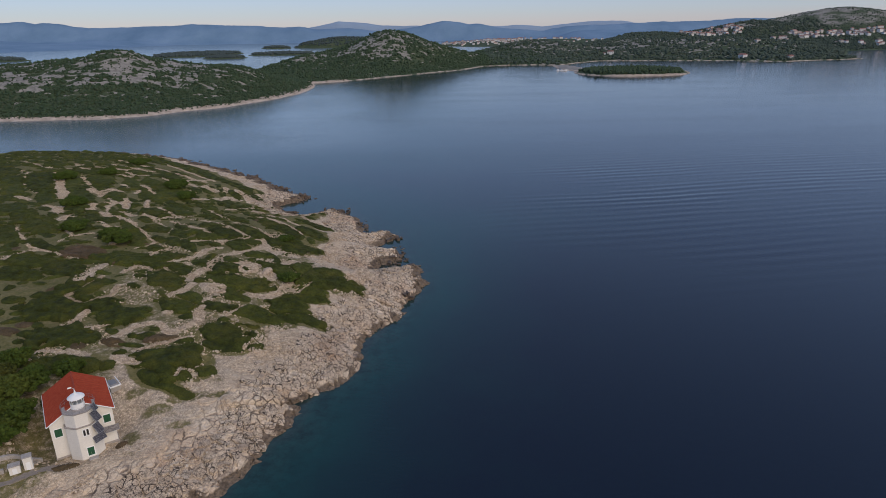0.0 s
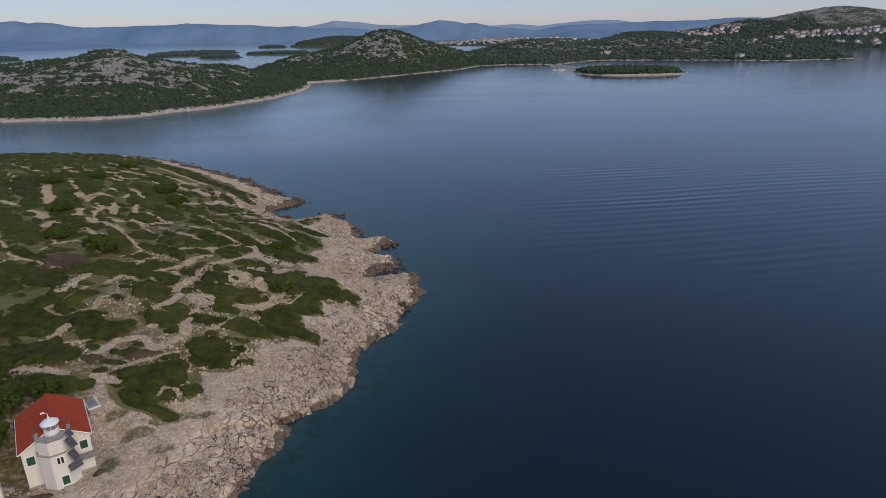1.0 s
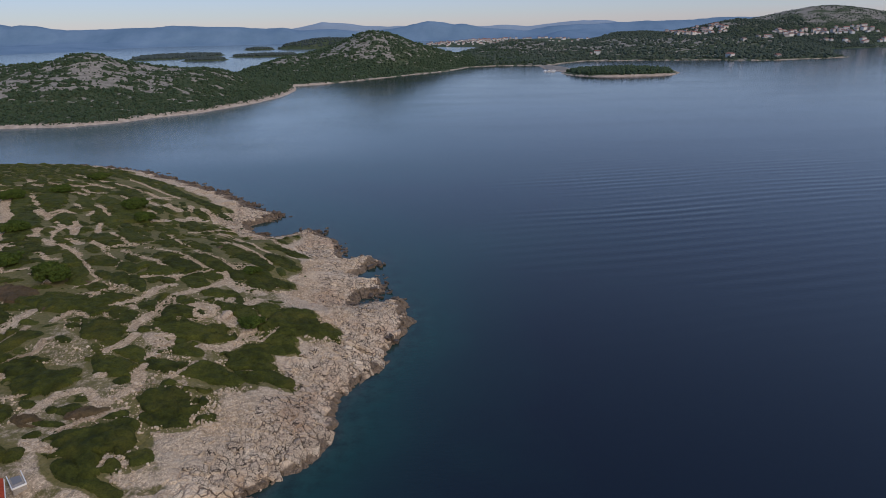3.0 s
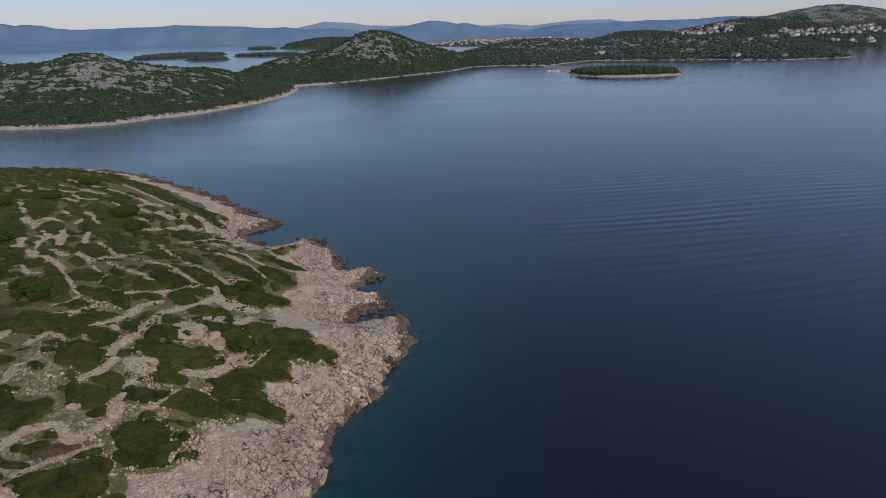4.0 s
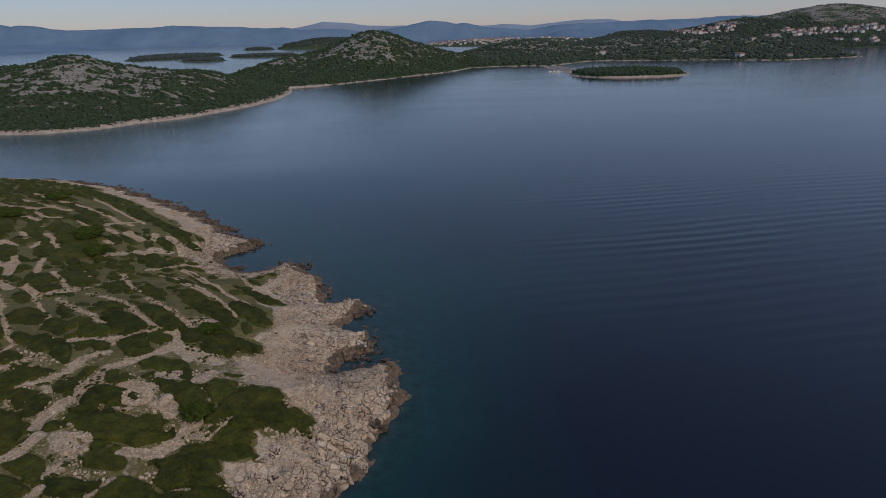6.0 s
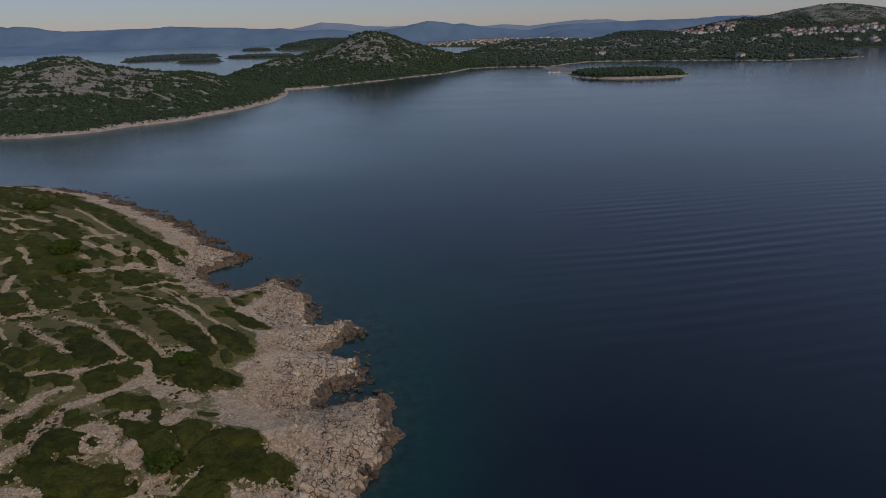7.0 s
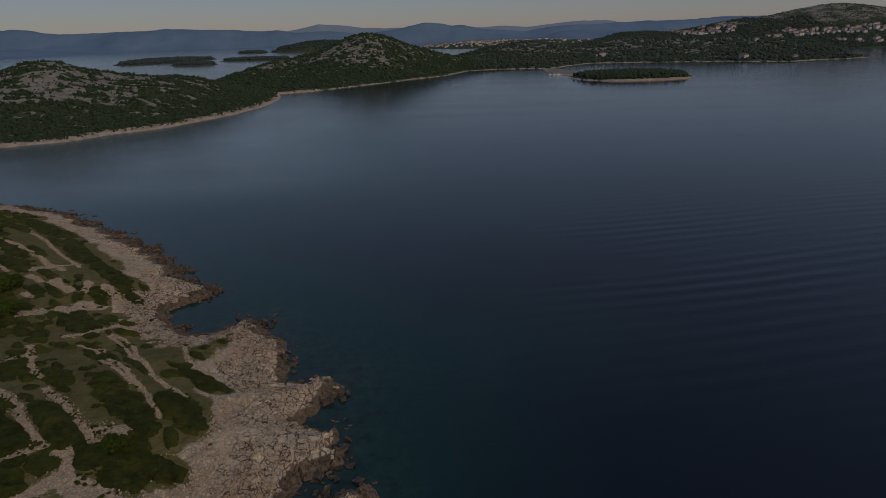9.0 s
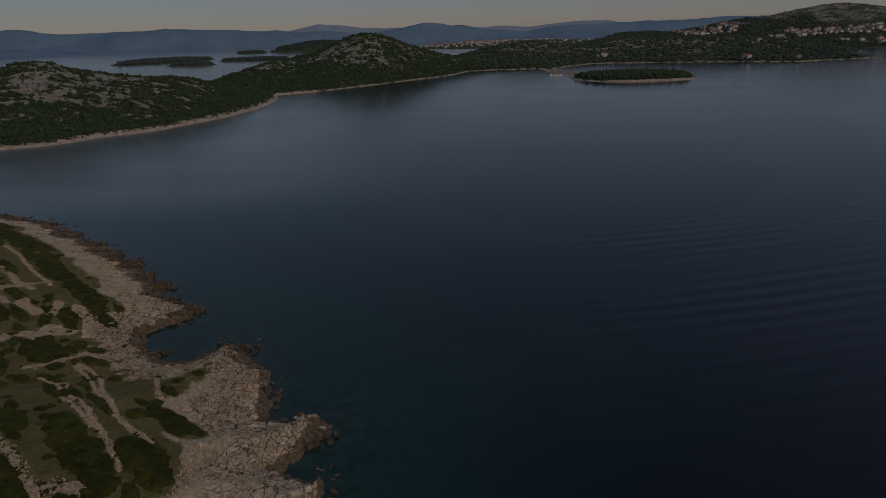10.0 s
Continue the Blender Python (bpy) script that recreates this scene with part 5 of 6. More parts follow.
M_DARK = plain_material("dark_opening", (0.02, 0.02, 0.02), 0.4, 3.0, 0.2)


def tile_material():
    s = Shader("roof_tiles", 0.85, 0.25)
    c = s.mix(0.5, s.ramp(s.noise(0.9, 5, 0.65), (0.3, (0.27, 0.042, 0.020)), (0.7, (0.34, 0.066, 0.032))), s.ramp(s.cells(3.2, "F1", 1), (0.2, (0.28, 0.045, 0.022)), (0.8, (0.34, 0.07, 0.035))))
    wave = s.n.new("ShaderNodeTexWave")
    wave.bands_direction = "X"
    wave.inputs["Scale"].default_value, wave.inputs["Distortion"].default_value = 1.6, 0.3
    s.l.new(s.stretched((1, 1, 1), -HOUSE[2] + 90), wave.inputs["Vector"])
    return s.done(c, wave.outputs[0], 0.05, 0.8)


def panel_material():
    s = Shader("solar_cells", 0.25, 0.5)
    k = s.n.new("ShaderNodeTexBrick")
    s.l.new(s.n.new("ShaderNodeTexCoord").outputs["Object"], k.inputs["Vector"])
    k.offset = 0.0
    k.inputs["Color1"].default_value, k.inputs["Color2"].default_value, k.inputs["Mortar"].default_value = (0.045, 0.040, 0.042, 1), (0.062, 0.055, 0.055, 1), (0.26, 0.24, 0.23, 1)
    k.inputs["Scale"].default_value, k.inputs["Mortar Size"].default_value = 3.0, 0.03
    return s.done(k.outputs[0])


def glass_material():
    s = Shader("lantern_glass", 0.05, 0.5)
    s.b.inputs["Transmission Weight"].default_value = 0.85
    return s.done((0.75, 0.82, 0.85))


M_TILE, M_PANEL, M_GLASS = tile_material(), panel_material(), glass_material()
light_house = tagged(thing("lighthouse", (HOUSE[0], HOUSE[1], HOUSE_FLOOR), HOUSE[2]), "white two-storey lighthouse with red tiled roof and tower", "lighthouse")
W, D, EAVE, RIDGE = 4.6, 5.5, 6.8, 9.6


def gable_wall(y0, y1):
    bm = bmesh.new()
    outline = [(-W, -0.6), (W, -0.6), (W, EAVE), (0, RIDGE), (-W, EAVE)]
    front = [bm.verts.new((x, y0, z)) for x, z in outline]
    back = [bm.verts.new((x, y1, z)) for x, z in outline]
    bm.faces.new(front), bm.faces.new(back[::-1])
    for i in range(5):
        bm.faces.new((front[i], back[i], back[(i + 1) % 5], front[(i + 1) % 5]))
    bmesh.ops.recalc_face_normals(bm, faces=bm.faces)
    return bm


part("wall", gable_wall(-D, -D + 0.5), M_WALL, light_house)
part("wall", gable_wall(D - 0.5, D), M_WALL, light_house)
for side in (-1, 1):
    bm = bmesh.new()
    box(bm, side * W - (0.5 if side > 0 else 0), side * W + (0.5 if side < 0 else 0), -D + 0.5, D - 0.5, -0.6, EAVE)
    part("wall", bm, M_WALL, light_house)
bm = bmesh.new()
box(bm, -W - 0.12, W + 0.12, -D - 0.12, D + 0.12, -0.8, 0.35, 0.05)
part("plinth", bm, M_CONCRETE, light_house)
for side in (-1, 1):
    bm = bmesh.new()
    over, slope = 0.35, (RIDGE - EAVE) / W
    low = EAVE - over * slope
    ring = [(0, RIDGE + 0.14), (side * (W + over), low + 0.14), (side * (W + over), low), (0, RIDGE)]
    a, b = [bm.verts.new((x, -D - 0.3, z)) for x, z in ring], [bm.verts.new((x, D + 0.3, z)) for x, z in ring]
    bm.faces.new(a), bm.faces.new(b[::-1])
    for i in range(4):
        bm.faces.new((a[i], b[i], b[(i + 1) % 4], a[(i + 1) % 4]))
    bmesh.ops.recalc_face_normals(bm, faces=bm.faces)
    slab = part("roof", bm, M_TILE, light_house, "red clay tile roof slope")
    for k in range(46):
        bm = bmesh.new()
        y = -D - 0.18 + k * (2 * D + 0.36) / 45
        tube(bm, (side * 0.05, y, RIDGE + 0.15), (side * (W + over), y, low + 0.15), 0.062, 0.075, 6)
        part("roof_tile", bm, M_TILE, slab)
    for y in (-D - 0.33, D + 0.33):
        bm = bmesh.new()
        tube(bm, (0, y, RIDGE - 0.02), (side * (W + over), y, low - 0.02), 0.10, 0.10, 4)
        part("verge", bm, M_TRIM, light_house, "white plastered verge")
    bm = bmesh.new()
    tube(bm, (side * (W + over + 0.05), -D - 0.3, low + 0.02), (side * (W + over + 0.05), D + 0.3, low + 0.02), 0.09, 0.09, 8)
    part("gutter", bm, M_TRIM, light_house)
bm = bmesh.new()
tube(bm, (0, -D - 0.3, RIDGE + 0.12), (0, D + 0.3, RIDGE + 0.12), 0.14, 0.14, 8)
part("ridge_cap", bm, M_TILE, light_house)


def window(x, y, z, wide, high, face, shutters=True):
    """A window with a stone surround; face: the outward direction in the house's plan, degrees."""
    frame_ob = new("window")
    frame_ob.parent = light_house
    frame_ob.matrix_local = pose(x, y, z, 0, 0, face + 90)
    frame_ob.empty_display_size = 0.2
    bm = bmesh.new()
    for a, b, c, e in ((-wide / 2 - 0.12, wide / 2 + 0.12, high, high + 0.13), (-wide / 2 - 0.16, wide / 2 + 0.16, -0.12, 0), (-wide / 2 - 0.12, -wide / 2, 0, high), (wide / 2, wide / 2 + 0.12, 0, high)):
        box(bm, a, b, -0.07, 0.1, c, e)
    part("surround", bm, M_TRIM, frame_ob)
    bm = bmesh.new()
    box(bm, -wide / 2, wide / 2, -0.01, 0.06, 0, high)
    part("pane", bm, M_DARK, frame_ob)
    if shutters:
        for side in (-1, 1):
            bm = bmesh.new()
            x0, x1 = sorted((side * 0.01, side * wide / 2))
            box(bm, x0, x1, -0.055, -0.02, 0.01, high - 0.01)
            for k in range(9):
                zz = 0.08 + k * (high - 0.16) / 9
                box(bm, x0 + 0.05, x1 - 0.05, -0.07, -0.05, zz, zz + 0.07)
            part("shutter", bm, M_GREEN, frame_ob, "closed green louvred shutter")


window(-3.55, -D, 4.2, 1.05, 1.45, -90)
window(3.6, -D, 4.2, 1.05, 1.45, -90)
for y in (-3.2, -0.2):
    window(W, y, 4.2, 1.0, 1.4, 0)
    window(-W, y, 4.2, 1.0, 1.4, 180)
window(W, -3.2, 0.8, 1.0, 1.2, 0)

TX, TY, TR = -0.05, -D - 0.1, 2.6


def octagon(bm, r0, r1, z0, z1, sides=8):
    bmesh.ops.create_cone(bm, cap_ends=True, segments=sides, radius1=r0, radius2=r1, depth=z1 - z0, matrix=Matrix.Translation((TX, TY, (z0 + z1) / 2)) @ Matrix.Rotation(math.pi / sides, 4, "Z"))


for name, r0, r1, z0, z1, mat_ in (("tower", TR + 0.12, TR, -0.8, 6.0, M_WALL), ("cornice", TR + 0.14, TR + 0.2, 6.0, 6.18, M_CONCRETE), ("upper_tower", TR - 0.1, TR - 0.16, 6.18, 8.4, M_WALL),
                                   ("gallery_floor", TR - 0.15, TR, 8.4, 8.62, M_CONCRETE)):
    bm = bmesh.new()
    octagon(bm, r0, r1, z0, z1)
    part(name, bm, mat_, light_house)
bm = bmesh.new()
octagon(bm, 1.05, 1.05, 8.66, 9.6, 20)
part("lantern_base", bm, M_TRIM, light_house, smooth=False)
bm = bmesh.new()
octagon(bm, 0.97, 0.97, 9.6, 10.45, 16)
glazing = part("lantern_glazing", bm, M_GLASS, light_house, "clear lantern glass")
for k in range(8):
    a = k * math.pi / 4
    bm = bmesh.new()
    tube(bm, (TX + 0.99 * math.cos(a), TY + 0.99 * math.sin(a), 9.56), (TX + 0.99 * math.cos(a), TY + 0.99 * math.sin(a), 10.5), 0.045, 0.045, 6)
    part("glazing_bar", bm, M_TRIM, glazing)
bm = bmesh.new()
tube(bm, (TX, TY, 9.6), (TX, TY, 10.3), 0.33, 0.24, 10)
part("lamp_lens", bm, M_GREY, glazing)
bm = bmesh.new()
for r0, r1, z0, z1 in ((1.3, 1.27, 10.45, 10.57), (1.27, 0.92, 10.57, 10.86), (0.92, 0.38, 10.86, 11.1), (0.38, 0.10, 11.1, 11.24)):
    octagon(bm, r0, r1, z0, z1, 20)
part("lantern_roof", bm, M_TRIM, light_house, "white painted metal lantern cap")
bm = bmesh.new()
tube(bm, (TX, TY, 11.2), (TX, TY, 12.1), 0.12, 0.03)
bmesh.ops.create_uvsphere(bm, u_segments=10, v_segments=6, radius=0.17, matrix=Matrix.Translation((TX, TY, 11.38)))
part("finial", bm, M_TRIM, light_house)
bm = bmesh.new()
tube(bm, (TX, TY, 12.05), (TX - 0.5, TY + 0.1, 12.3), 0.02, 0.02, 4)
box(bm, TX - 0.85, TX - 0.3, TY + 0.02, TY + 0.06, 12.2, 12.46)
part("wind_vane", bm, M_TRIM, light_house)
rail = new("gallery_rail")
rail.parent = light_house
corner = [(TX + (TR - 0.1) * math.cos(a), TY + (TR - 0.1) * math.sin(a)) for a in np.arange(16) * math.pi / 8]
for k, (x, y) in enumerate(corner):
    bm = bmesh.new()
    tube(bm, (x, y, 8.64), (x, y, 9.6), 0.02, 0.02, 6)
    part("rail_post", bm, M_GREY, rail)
    for z in (9.12, 9.6):
        bm = bmesh.new()
        tube(bm, (x, y, z), (*corner[(k + 1) % 16], z), 0.016, 0.016, 5)
        part("rail_bar", bm, M_GREY, rail)


def facet(angle, z):
    r = (TR + 0.02) * math.cos(math.pi / 8)
    return TX + r * math.cos(radians(angle)), TY + r * math.sin(radians(angle)), z


window(*facet(-90, 4.4), 0.32, 1.1, -90, False)
x, y, z = facet(-90, 4.4)
window(x + 0.5, y, z, 0.32, 1.1, -90, False)
x0, y0, z0 = facet(-90, 0.6)
window(x0 + 0.35, y0 - 0.05, z0, 0.95, 1.5, -90)
bm = bmesh.new()
x, y, _ = facet(-90, 0)
box(bm, x - 0.2, x + 1.2, y - 0.9, y + 0.2, -0.6, 0.25, 0.04)
part("step", bm, M_CONCRETE, light_house)


def solar_panel(x, y, z, face, wide, high, tilt):
    """A framed panel on two brackets, leaning back from the wall."""
    rack = new("solar_panel")
    rack.parent = light_house
    rack.matrix_local = pose(x, y, z, 0, 0, face + 90) @ pose(0, -0.55, 0, tilt, 0, 0)
    bm = bmesh.new()
    box(bm, -wide / 2, wide / 2, -0.02, 0.02, -high / 2, high / 2)
    part("solar_face", bm, M_PANEL, rack, "dark glossy cells")
    bm = bmesh.new()
    for a, b, c, e in ((-wide / 2 - 0.05, wide / 2 + 0.05, high / 2, high / 2 + 0.05), (-wide / 2 - 0.05, wide / 2 + 0.05, -high / 2 - 0.05, -high / 2), (-wide / 2 - 0.05, -wide / 2, -high / 2, high / 2), (wide / 2, wide / 2 + 0.05, -high / 2, high / 2)):
        box(bm, a, b, -0.035, 0.035, c, e)
    part("panel_frame", bm, M_GREY, rack)
    for s in (-1, 1):
        bm = bmesh.new()
        tube(bm, (s * wide * 0.35, 0.02, -high * 0.3), (s * wide * 0.35, 0.62, -high * 0.1), 0.03, 0.03, 5)
        part("bracket", bm, M_GREY, rack)


for z, face, wide, high, tilt in ((8.9, -38, 1.0, 1.1, -34), (7.3, -45, 1.25, 1.7, -34), (5.0, -45, 1.25, 1.7, -34), (3.2, -60, 2.0, 1.1, -34)):
    solar_panel(*facet(-45, z), face, wide, high, tilt)
solar_panel(3.7, -D - 0.05, 3.1, -90, 2.6, 0.95, -42)
cistern = tagged(thing("cistern", (-60.3, 118.6, float(ground(-60.3, 118.6))), 130), "low white-rimmed concrete cistern behind the house", "cistern")
bm = bmesh.new()
box(bm, -2.4, 2.4, -0.9, 0.9, -1.0, 0.15, 0.03)
part("basin", bm, M_CONCRETE, cistern)
for x0, x1, y0, y1 in ((-2.5, 2.5, -1.0, -0.86), (-2.5, 2.5, 0.86, 1.0), (-2.5, -2.36, -0.86, 0.86), (2.36, 2.5, -0.86, 0.86)):
    bm = bmesh.new()
    box(bm, x0, x1, y0, y1, 0.1, 0.38, 0.02)
    part("rim", bm, M_TRIM, cistern)
bm = bmesh.new()
box(bm, -1.3, 1.3, -0.6, 0.6, 0.16, 0.22)
part("cover_plate", bm, M_GREY, cistern, "grey sheet metal cover plate")


def hut(x, y, turn, wide, deep, high, label):
    z = float(ground(x, y)) - 0.1
    ob = tagged(thing("hut", (x, y, z), turn), label, "hut", "white huts by the path")
    bm = bmesh.new()
    box(bm, -wide / 2, wide / 2, -deep / 2, deep / 2, 0, high, 0.03)
    part("wall", bm, M_WALL, ob)
    bm = bmesh.new()
    box(bm, -wide / 2 - 0.1, wide / 2 + 0.1, -deep / 2 - 0.1, deep / 2 + 0.1, high, high + 0.13, 0.03)
    part("roof_slab", bm, M_CONCRETE, ob)
    bm = bmesh.new()
    box(bm, -0.3, 0.3, -deep / 2 - 0.03, -deep / 2 + 0.02, 0.1, min(1.5, high * 0.75))
    part("door", bm, M_TRIM, ob)


hut(-63.9, 97.2, 30, 1.2, 1.2, 2.3, "narrow white block hut by the path")
hut(-65.3, 96.0, 30, 1.5, 1.1, 1.4, "low white block hut by the path")
for k, (name, points, label) in enumerate((("path", [(-71, 89.5), (-64.6, 94.8), (-58.2, 99.2)], "worn pale concrete path along the house"), ("garden_wall", [(-68.5, 97.5), (-63.5, 100.6)], "low pale concrete garden wall"), ("garden_wall", [(-73, 91.5), (-66.5, 95.6)], "low pale concrete garden wall"))):
    line = along(points, 0.5)
    wide, high = (0.8, 0.08) if name == "path" else (0.22, 0.7)
    bm = bmesh.new()
    ring = []
    for x, y, u, v in line:
        z = float(ground(x, y))
        ring.append([bm.verts.new(p) for p in ((x - v * wide, y + u * wide, z - 0.4), (x - v * wide, y + u * wide, z + high), (x + v * wide, y - u * wide, z + high), (x + v * wide, y - u * wide, z - 0.4))])
    for a, b in zip(ring, ring[1:]):
        for i in range(4):
            bm.faces.new((a[i], a[(i + 1) % 4], b[(i + 1) % 4], b[i]))
    bm.faces.new(ring[0]), bm.faces.new(ring[-1][::-1])
    bmesh.ops.recalc_face_normals(bm, faces=bm.faces)
    me = bpy.data.meshes.new(name)
    bm.to_mesh(me)
    bm.free()
    me.materials.append(M_PATH if name == "path" else M_CONCRETE)
    tagged(new(name, me), label, "path" if name == "path" else "wall", kind="structure" if name == "path" else "")
for k, (x, y, rx, ry) in enumerate([(-59.2, 98.2, 2.0, 0.9), (-52.8, 104.2, 1.2, 0.7), (-67.5, 112.5, 1.8, 1.6)]):
    shrub(x, y, rx, ry, 34, 1300 + k, M_HEATH if k != 2 else M_SHRUB, 0.7, "dry brown shrub on the gravel by the white house" if k != 2 else "dark green shrub behind the house", "shrubs by the house")

# ---- woods and scrub on the far hills ----
def wood(name, label, count, area, height, seed, size, thin, material=M_WOOD):
    """Many small tree crowns over a stretch of land. area: x0, x1, y0, y1; thin(x, y, h, d): how likely a place is to be wooded."""
    rng = np.random.default_rng(seed)
    x, y = rng.uniform(area[0], area[1], count), rng.uniform(area[2], area[3], count)
    z, d_ = height(x, y)
    keep = (d_ > 4) & (rng.uniform(size=count) < thin(x, y, z, d_))
    x, y, z = x[keep], y[keep], z[keep]
    r = rng.uniform(size[0], size[1], len(x))
    c = np.stack([x, y, z + r * 0.35], -1)
    s3 = r[:, None] * np.stack([rng.uniform(0.8, 1.25, len(x)), rng.uniform(0.8, 1.25, len(x)), rng.uniform(0.75, 1.3, len(x))], -1)
    co, faces = heap(BALL, c, s3, rng, 0.3)
    tagged(new(name, quick_mesh(name, co, faces, material)), label, "trees", kind="stuff")


def hill_cover(x, y, z, d_):
    return np.clip(0.95 - 2.2 * step(-0.25, 0.2, stony(x, y, z)) + 0.3 * rough(x, y, 30, 171, 3), 0.02, 1) * step(6, 14, d_)


wood("hill_woods", "dark green scrub on the near hill", 22000, (-640, -120, 560, 960), main_height, 21, (0.7, 2.1), hill_cover)
wood("hill_woods", "dark green scrub on the pointed hill", 20000, (-330, 300, 900, 1700), main_height, 22, (1.2, 3.0), hill_cover)
wood("coast_woods", "dark wooded lowland along the bay", 17000, (150, 1350, 1290, 2250), main_height, 23, (1.8, 4.2), lambda x, y, z, d_: np.clip(1.15 - 1.2 * step(-0.2, 0.3, stony(x, y, z)) + 0.5 * rough(x, y, 80, 173, 3), 0.06, 1), M_COAST_HAZED)
wood("hill_scrub", "low scrub between the stones of the hill", 26000, (-640, -120, 560, 960), main_height, 25, (0.4, 1.1), lambda x, y, z, d_: np.clip(0.9 - 0.7 * step(-0.2, 0.15, stony(x, y, z)), 0.06, 1))
wood("hill_scrub", "low scrub between the stones of the hill", 20000, (-330, 250, 950, 1650), main_height, 26, (0.6, 1.6), lambda x, y, z, d_: np.clip(0.9 - 0.7 * step(-0.2, 0.15, stony(x, y, z)), 0.06, 1))
wood("slope_woods", "thin scrub on the high stony hill", 26000, (900, 2500, 1800, 2700), main_height, 24, (0.9, 2.4), lambda x, y, z, d_: np.clip(1.0 - step(45, 80, z) * 0.70 + 0.3 * rough(x, y, 120, 175, 3), 0.06, 1), M_COAST_HAZED)
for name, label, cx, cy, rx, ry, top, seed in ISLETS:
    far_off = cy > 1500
    wood("islet_woods", "low dark pine wood covering an islet", 1600 if not far_off else 1300, (cx - rx, cx + rx, cy - ry, cy + ry), hump(cx, cy, rx, ry, top, seed), seed, (2.0, 3.6) if not far_off else (3.0, 5), lambda x, y, z, d_: step(6, 14, d_) * 0.95, M_HAZED_PINE if far_off else M_WOOD)

land("causeway", "pale sandy causeway to the wooded islet", np.linspace(235, 330, 60), np.linspace(1090, 1345, 80), hump(283, 1215, 20, 108, 1.6, 201), lambda x, y, h, d: 0 * x + 1.0)

# ---- houses and town across the bay ----
def varied_material(name, *tones):
    s = Shader(name, 0.9, 0.2)
    c = s.ramp(s.each(), *[(k / (len(tones) - 1), t) for k, t in enumerate(tones)])
    return s.done(s.mix(s.ramp(s.noise(0.4, 5, 0.7), (0.4, 0.0), (0.7, 0.35)), c, (0.16, 0.14, 0.13)), s.noise(1.5, 4), 0.1, 0.4)


M_ROOF = varied_material("far_roof_tiles", (0.20, 0.10, 0.08), (0.30, 0.14, 0.11), (0.20, 0.15, 0.13), (0.34, 0.17, 0.14))
M_HOUSE = varied_material("far_house_walls", (0.72, 0.72, 0.71), (0.48, 0.46, 0.44), (0.76, 0.75, 0.72), (0.60, 0.54, 0.48))


def village_house(wide, deep, high):
    ob = thing("house", (0, 0, 0))
    bm = bmesh.new()
    box(bm, -wide / 2, wide / 2, -deep / 2, deep / 2, -2.5, high)
    part("wall", bm, M_HOUSE, ob)
    bm = bmesh.new()
    a = [bm.verts.new((x, y, z)) for x, y, z in ((-wide / 2 - 0.5, -deep / 2 - 0.5, high), (wide / 2 + 0.5, -deep / 2 - 0.5, high), (wide / 2 + 0.5, deep / 2 + 0.5, high), (-wide / 2 - 0.5, deep / 2 + 0.5, high), (-wide / 2 + 0.4, 0, high + deep * 0.26), (wide / 2 - 0.4, 0, high + deep * 0.26))]
    for f in ((0, 1, 5, 4), (1, 2, 5), (2, 3, 4, 5), (3, 0, 4), (3, 2, 1, 0)):
        bm.faces.new([a[i] for i in f])
    part("roof", bm, M_ROOF, ob)
    for k in range(3):
        bm = bmesh.new()
        x = -wide / 2 + (k + 0.5) * wide / 3
        box(bm, x - 0.5, x + 0.5, -deep / 2 - 0.06, -deep / 2 + 0.1, high - 2.2, high - 0.8)
        part("window", bm, M_DARK, ob)
    return tagged(ob, "pale house with a red tiled roof on the far shore", "house", "houses across the bay")


kinds = [village_house(11, 9, 6.0), village_house(14, 10, 8.0), village_house(9, 8, 4.5)]
rng = np.random.default_rng(31)
places = []
for count, x0, x1, y0, y1, height in ((46, 885, 1065, 2110, 2230, main_height), (52, 1190, 1500, 2020, 2090, main_height), (5, 1100, 1150, 1995, 2035, main_height), (12, 1240, 1420, 1865, 1930, main_height), (135, 125, 560, 2850, 3400, town_height), (42, 560, 1050, 2950, 3500, town_height)):
    made = 0
    while made < count:
        x, y = rng.uniform(x0, x1), rng.uniform(y0, y1)
        z, d_ = height(np.array([x]), np.array([y]))
        if d_[0] > 8 and all(math.hypot(x - a, y - b) > 12 for a, b, _ in places):
            places.append((x, y, float(z[0])))
            made += 1
for x, y in ((449, 1518), (436, 1524), (827, 1581), (692, 1376), (776, 1342)):
    places.append((x, y, float(main_height(np.array([float(x)]), np.array([float(y)]))[0][0])))
for k, (x, y, z) in enumerate(places):
    m = pose(x, y, z, 0, 0, rng.choice([0, 15, -20, 80, 100, 8]))
    if k > 2:
        small = 0.9 if y > 2390 else 1.0
        m = m @ Matrix.Diagonal((small * rng.uniform(0.75, 1.3), small * rng.uniform(0.8, 1.2), small * rng.uniform(0.75, 1.25), 1))
    if k < 3:
        kinds[k].matrix_world = m
    else:
        copy_thing(kinds[k % 3], m)

# ---- boats at the islet's mooring ----
M_HULL = plain_material("white_gelcoat", (0.75, 0.75, 0.74), 0.35, 1.0, 0.05)


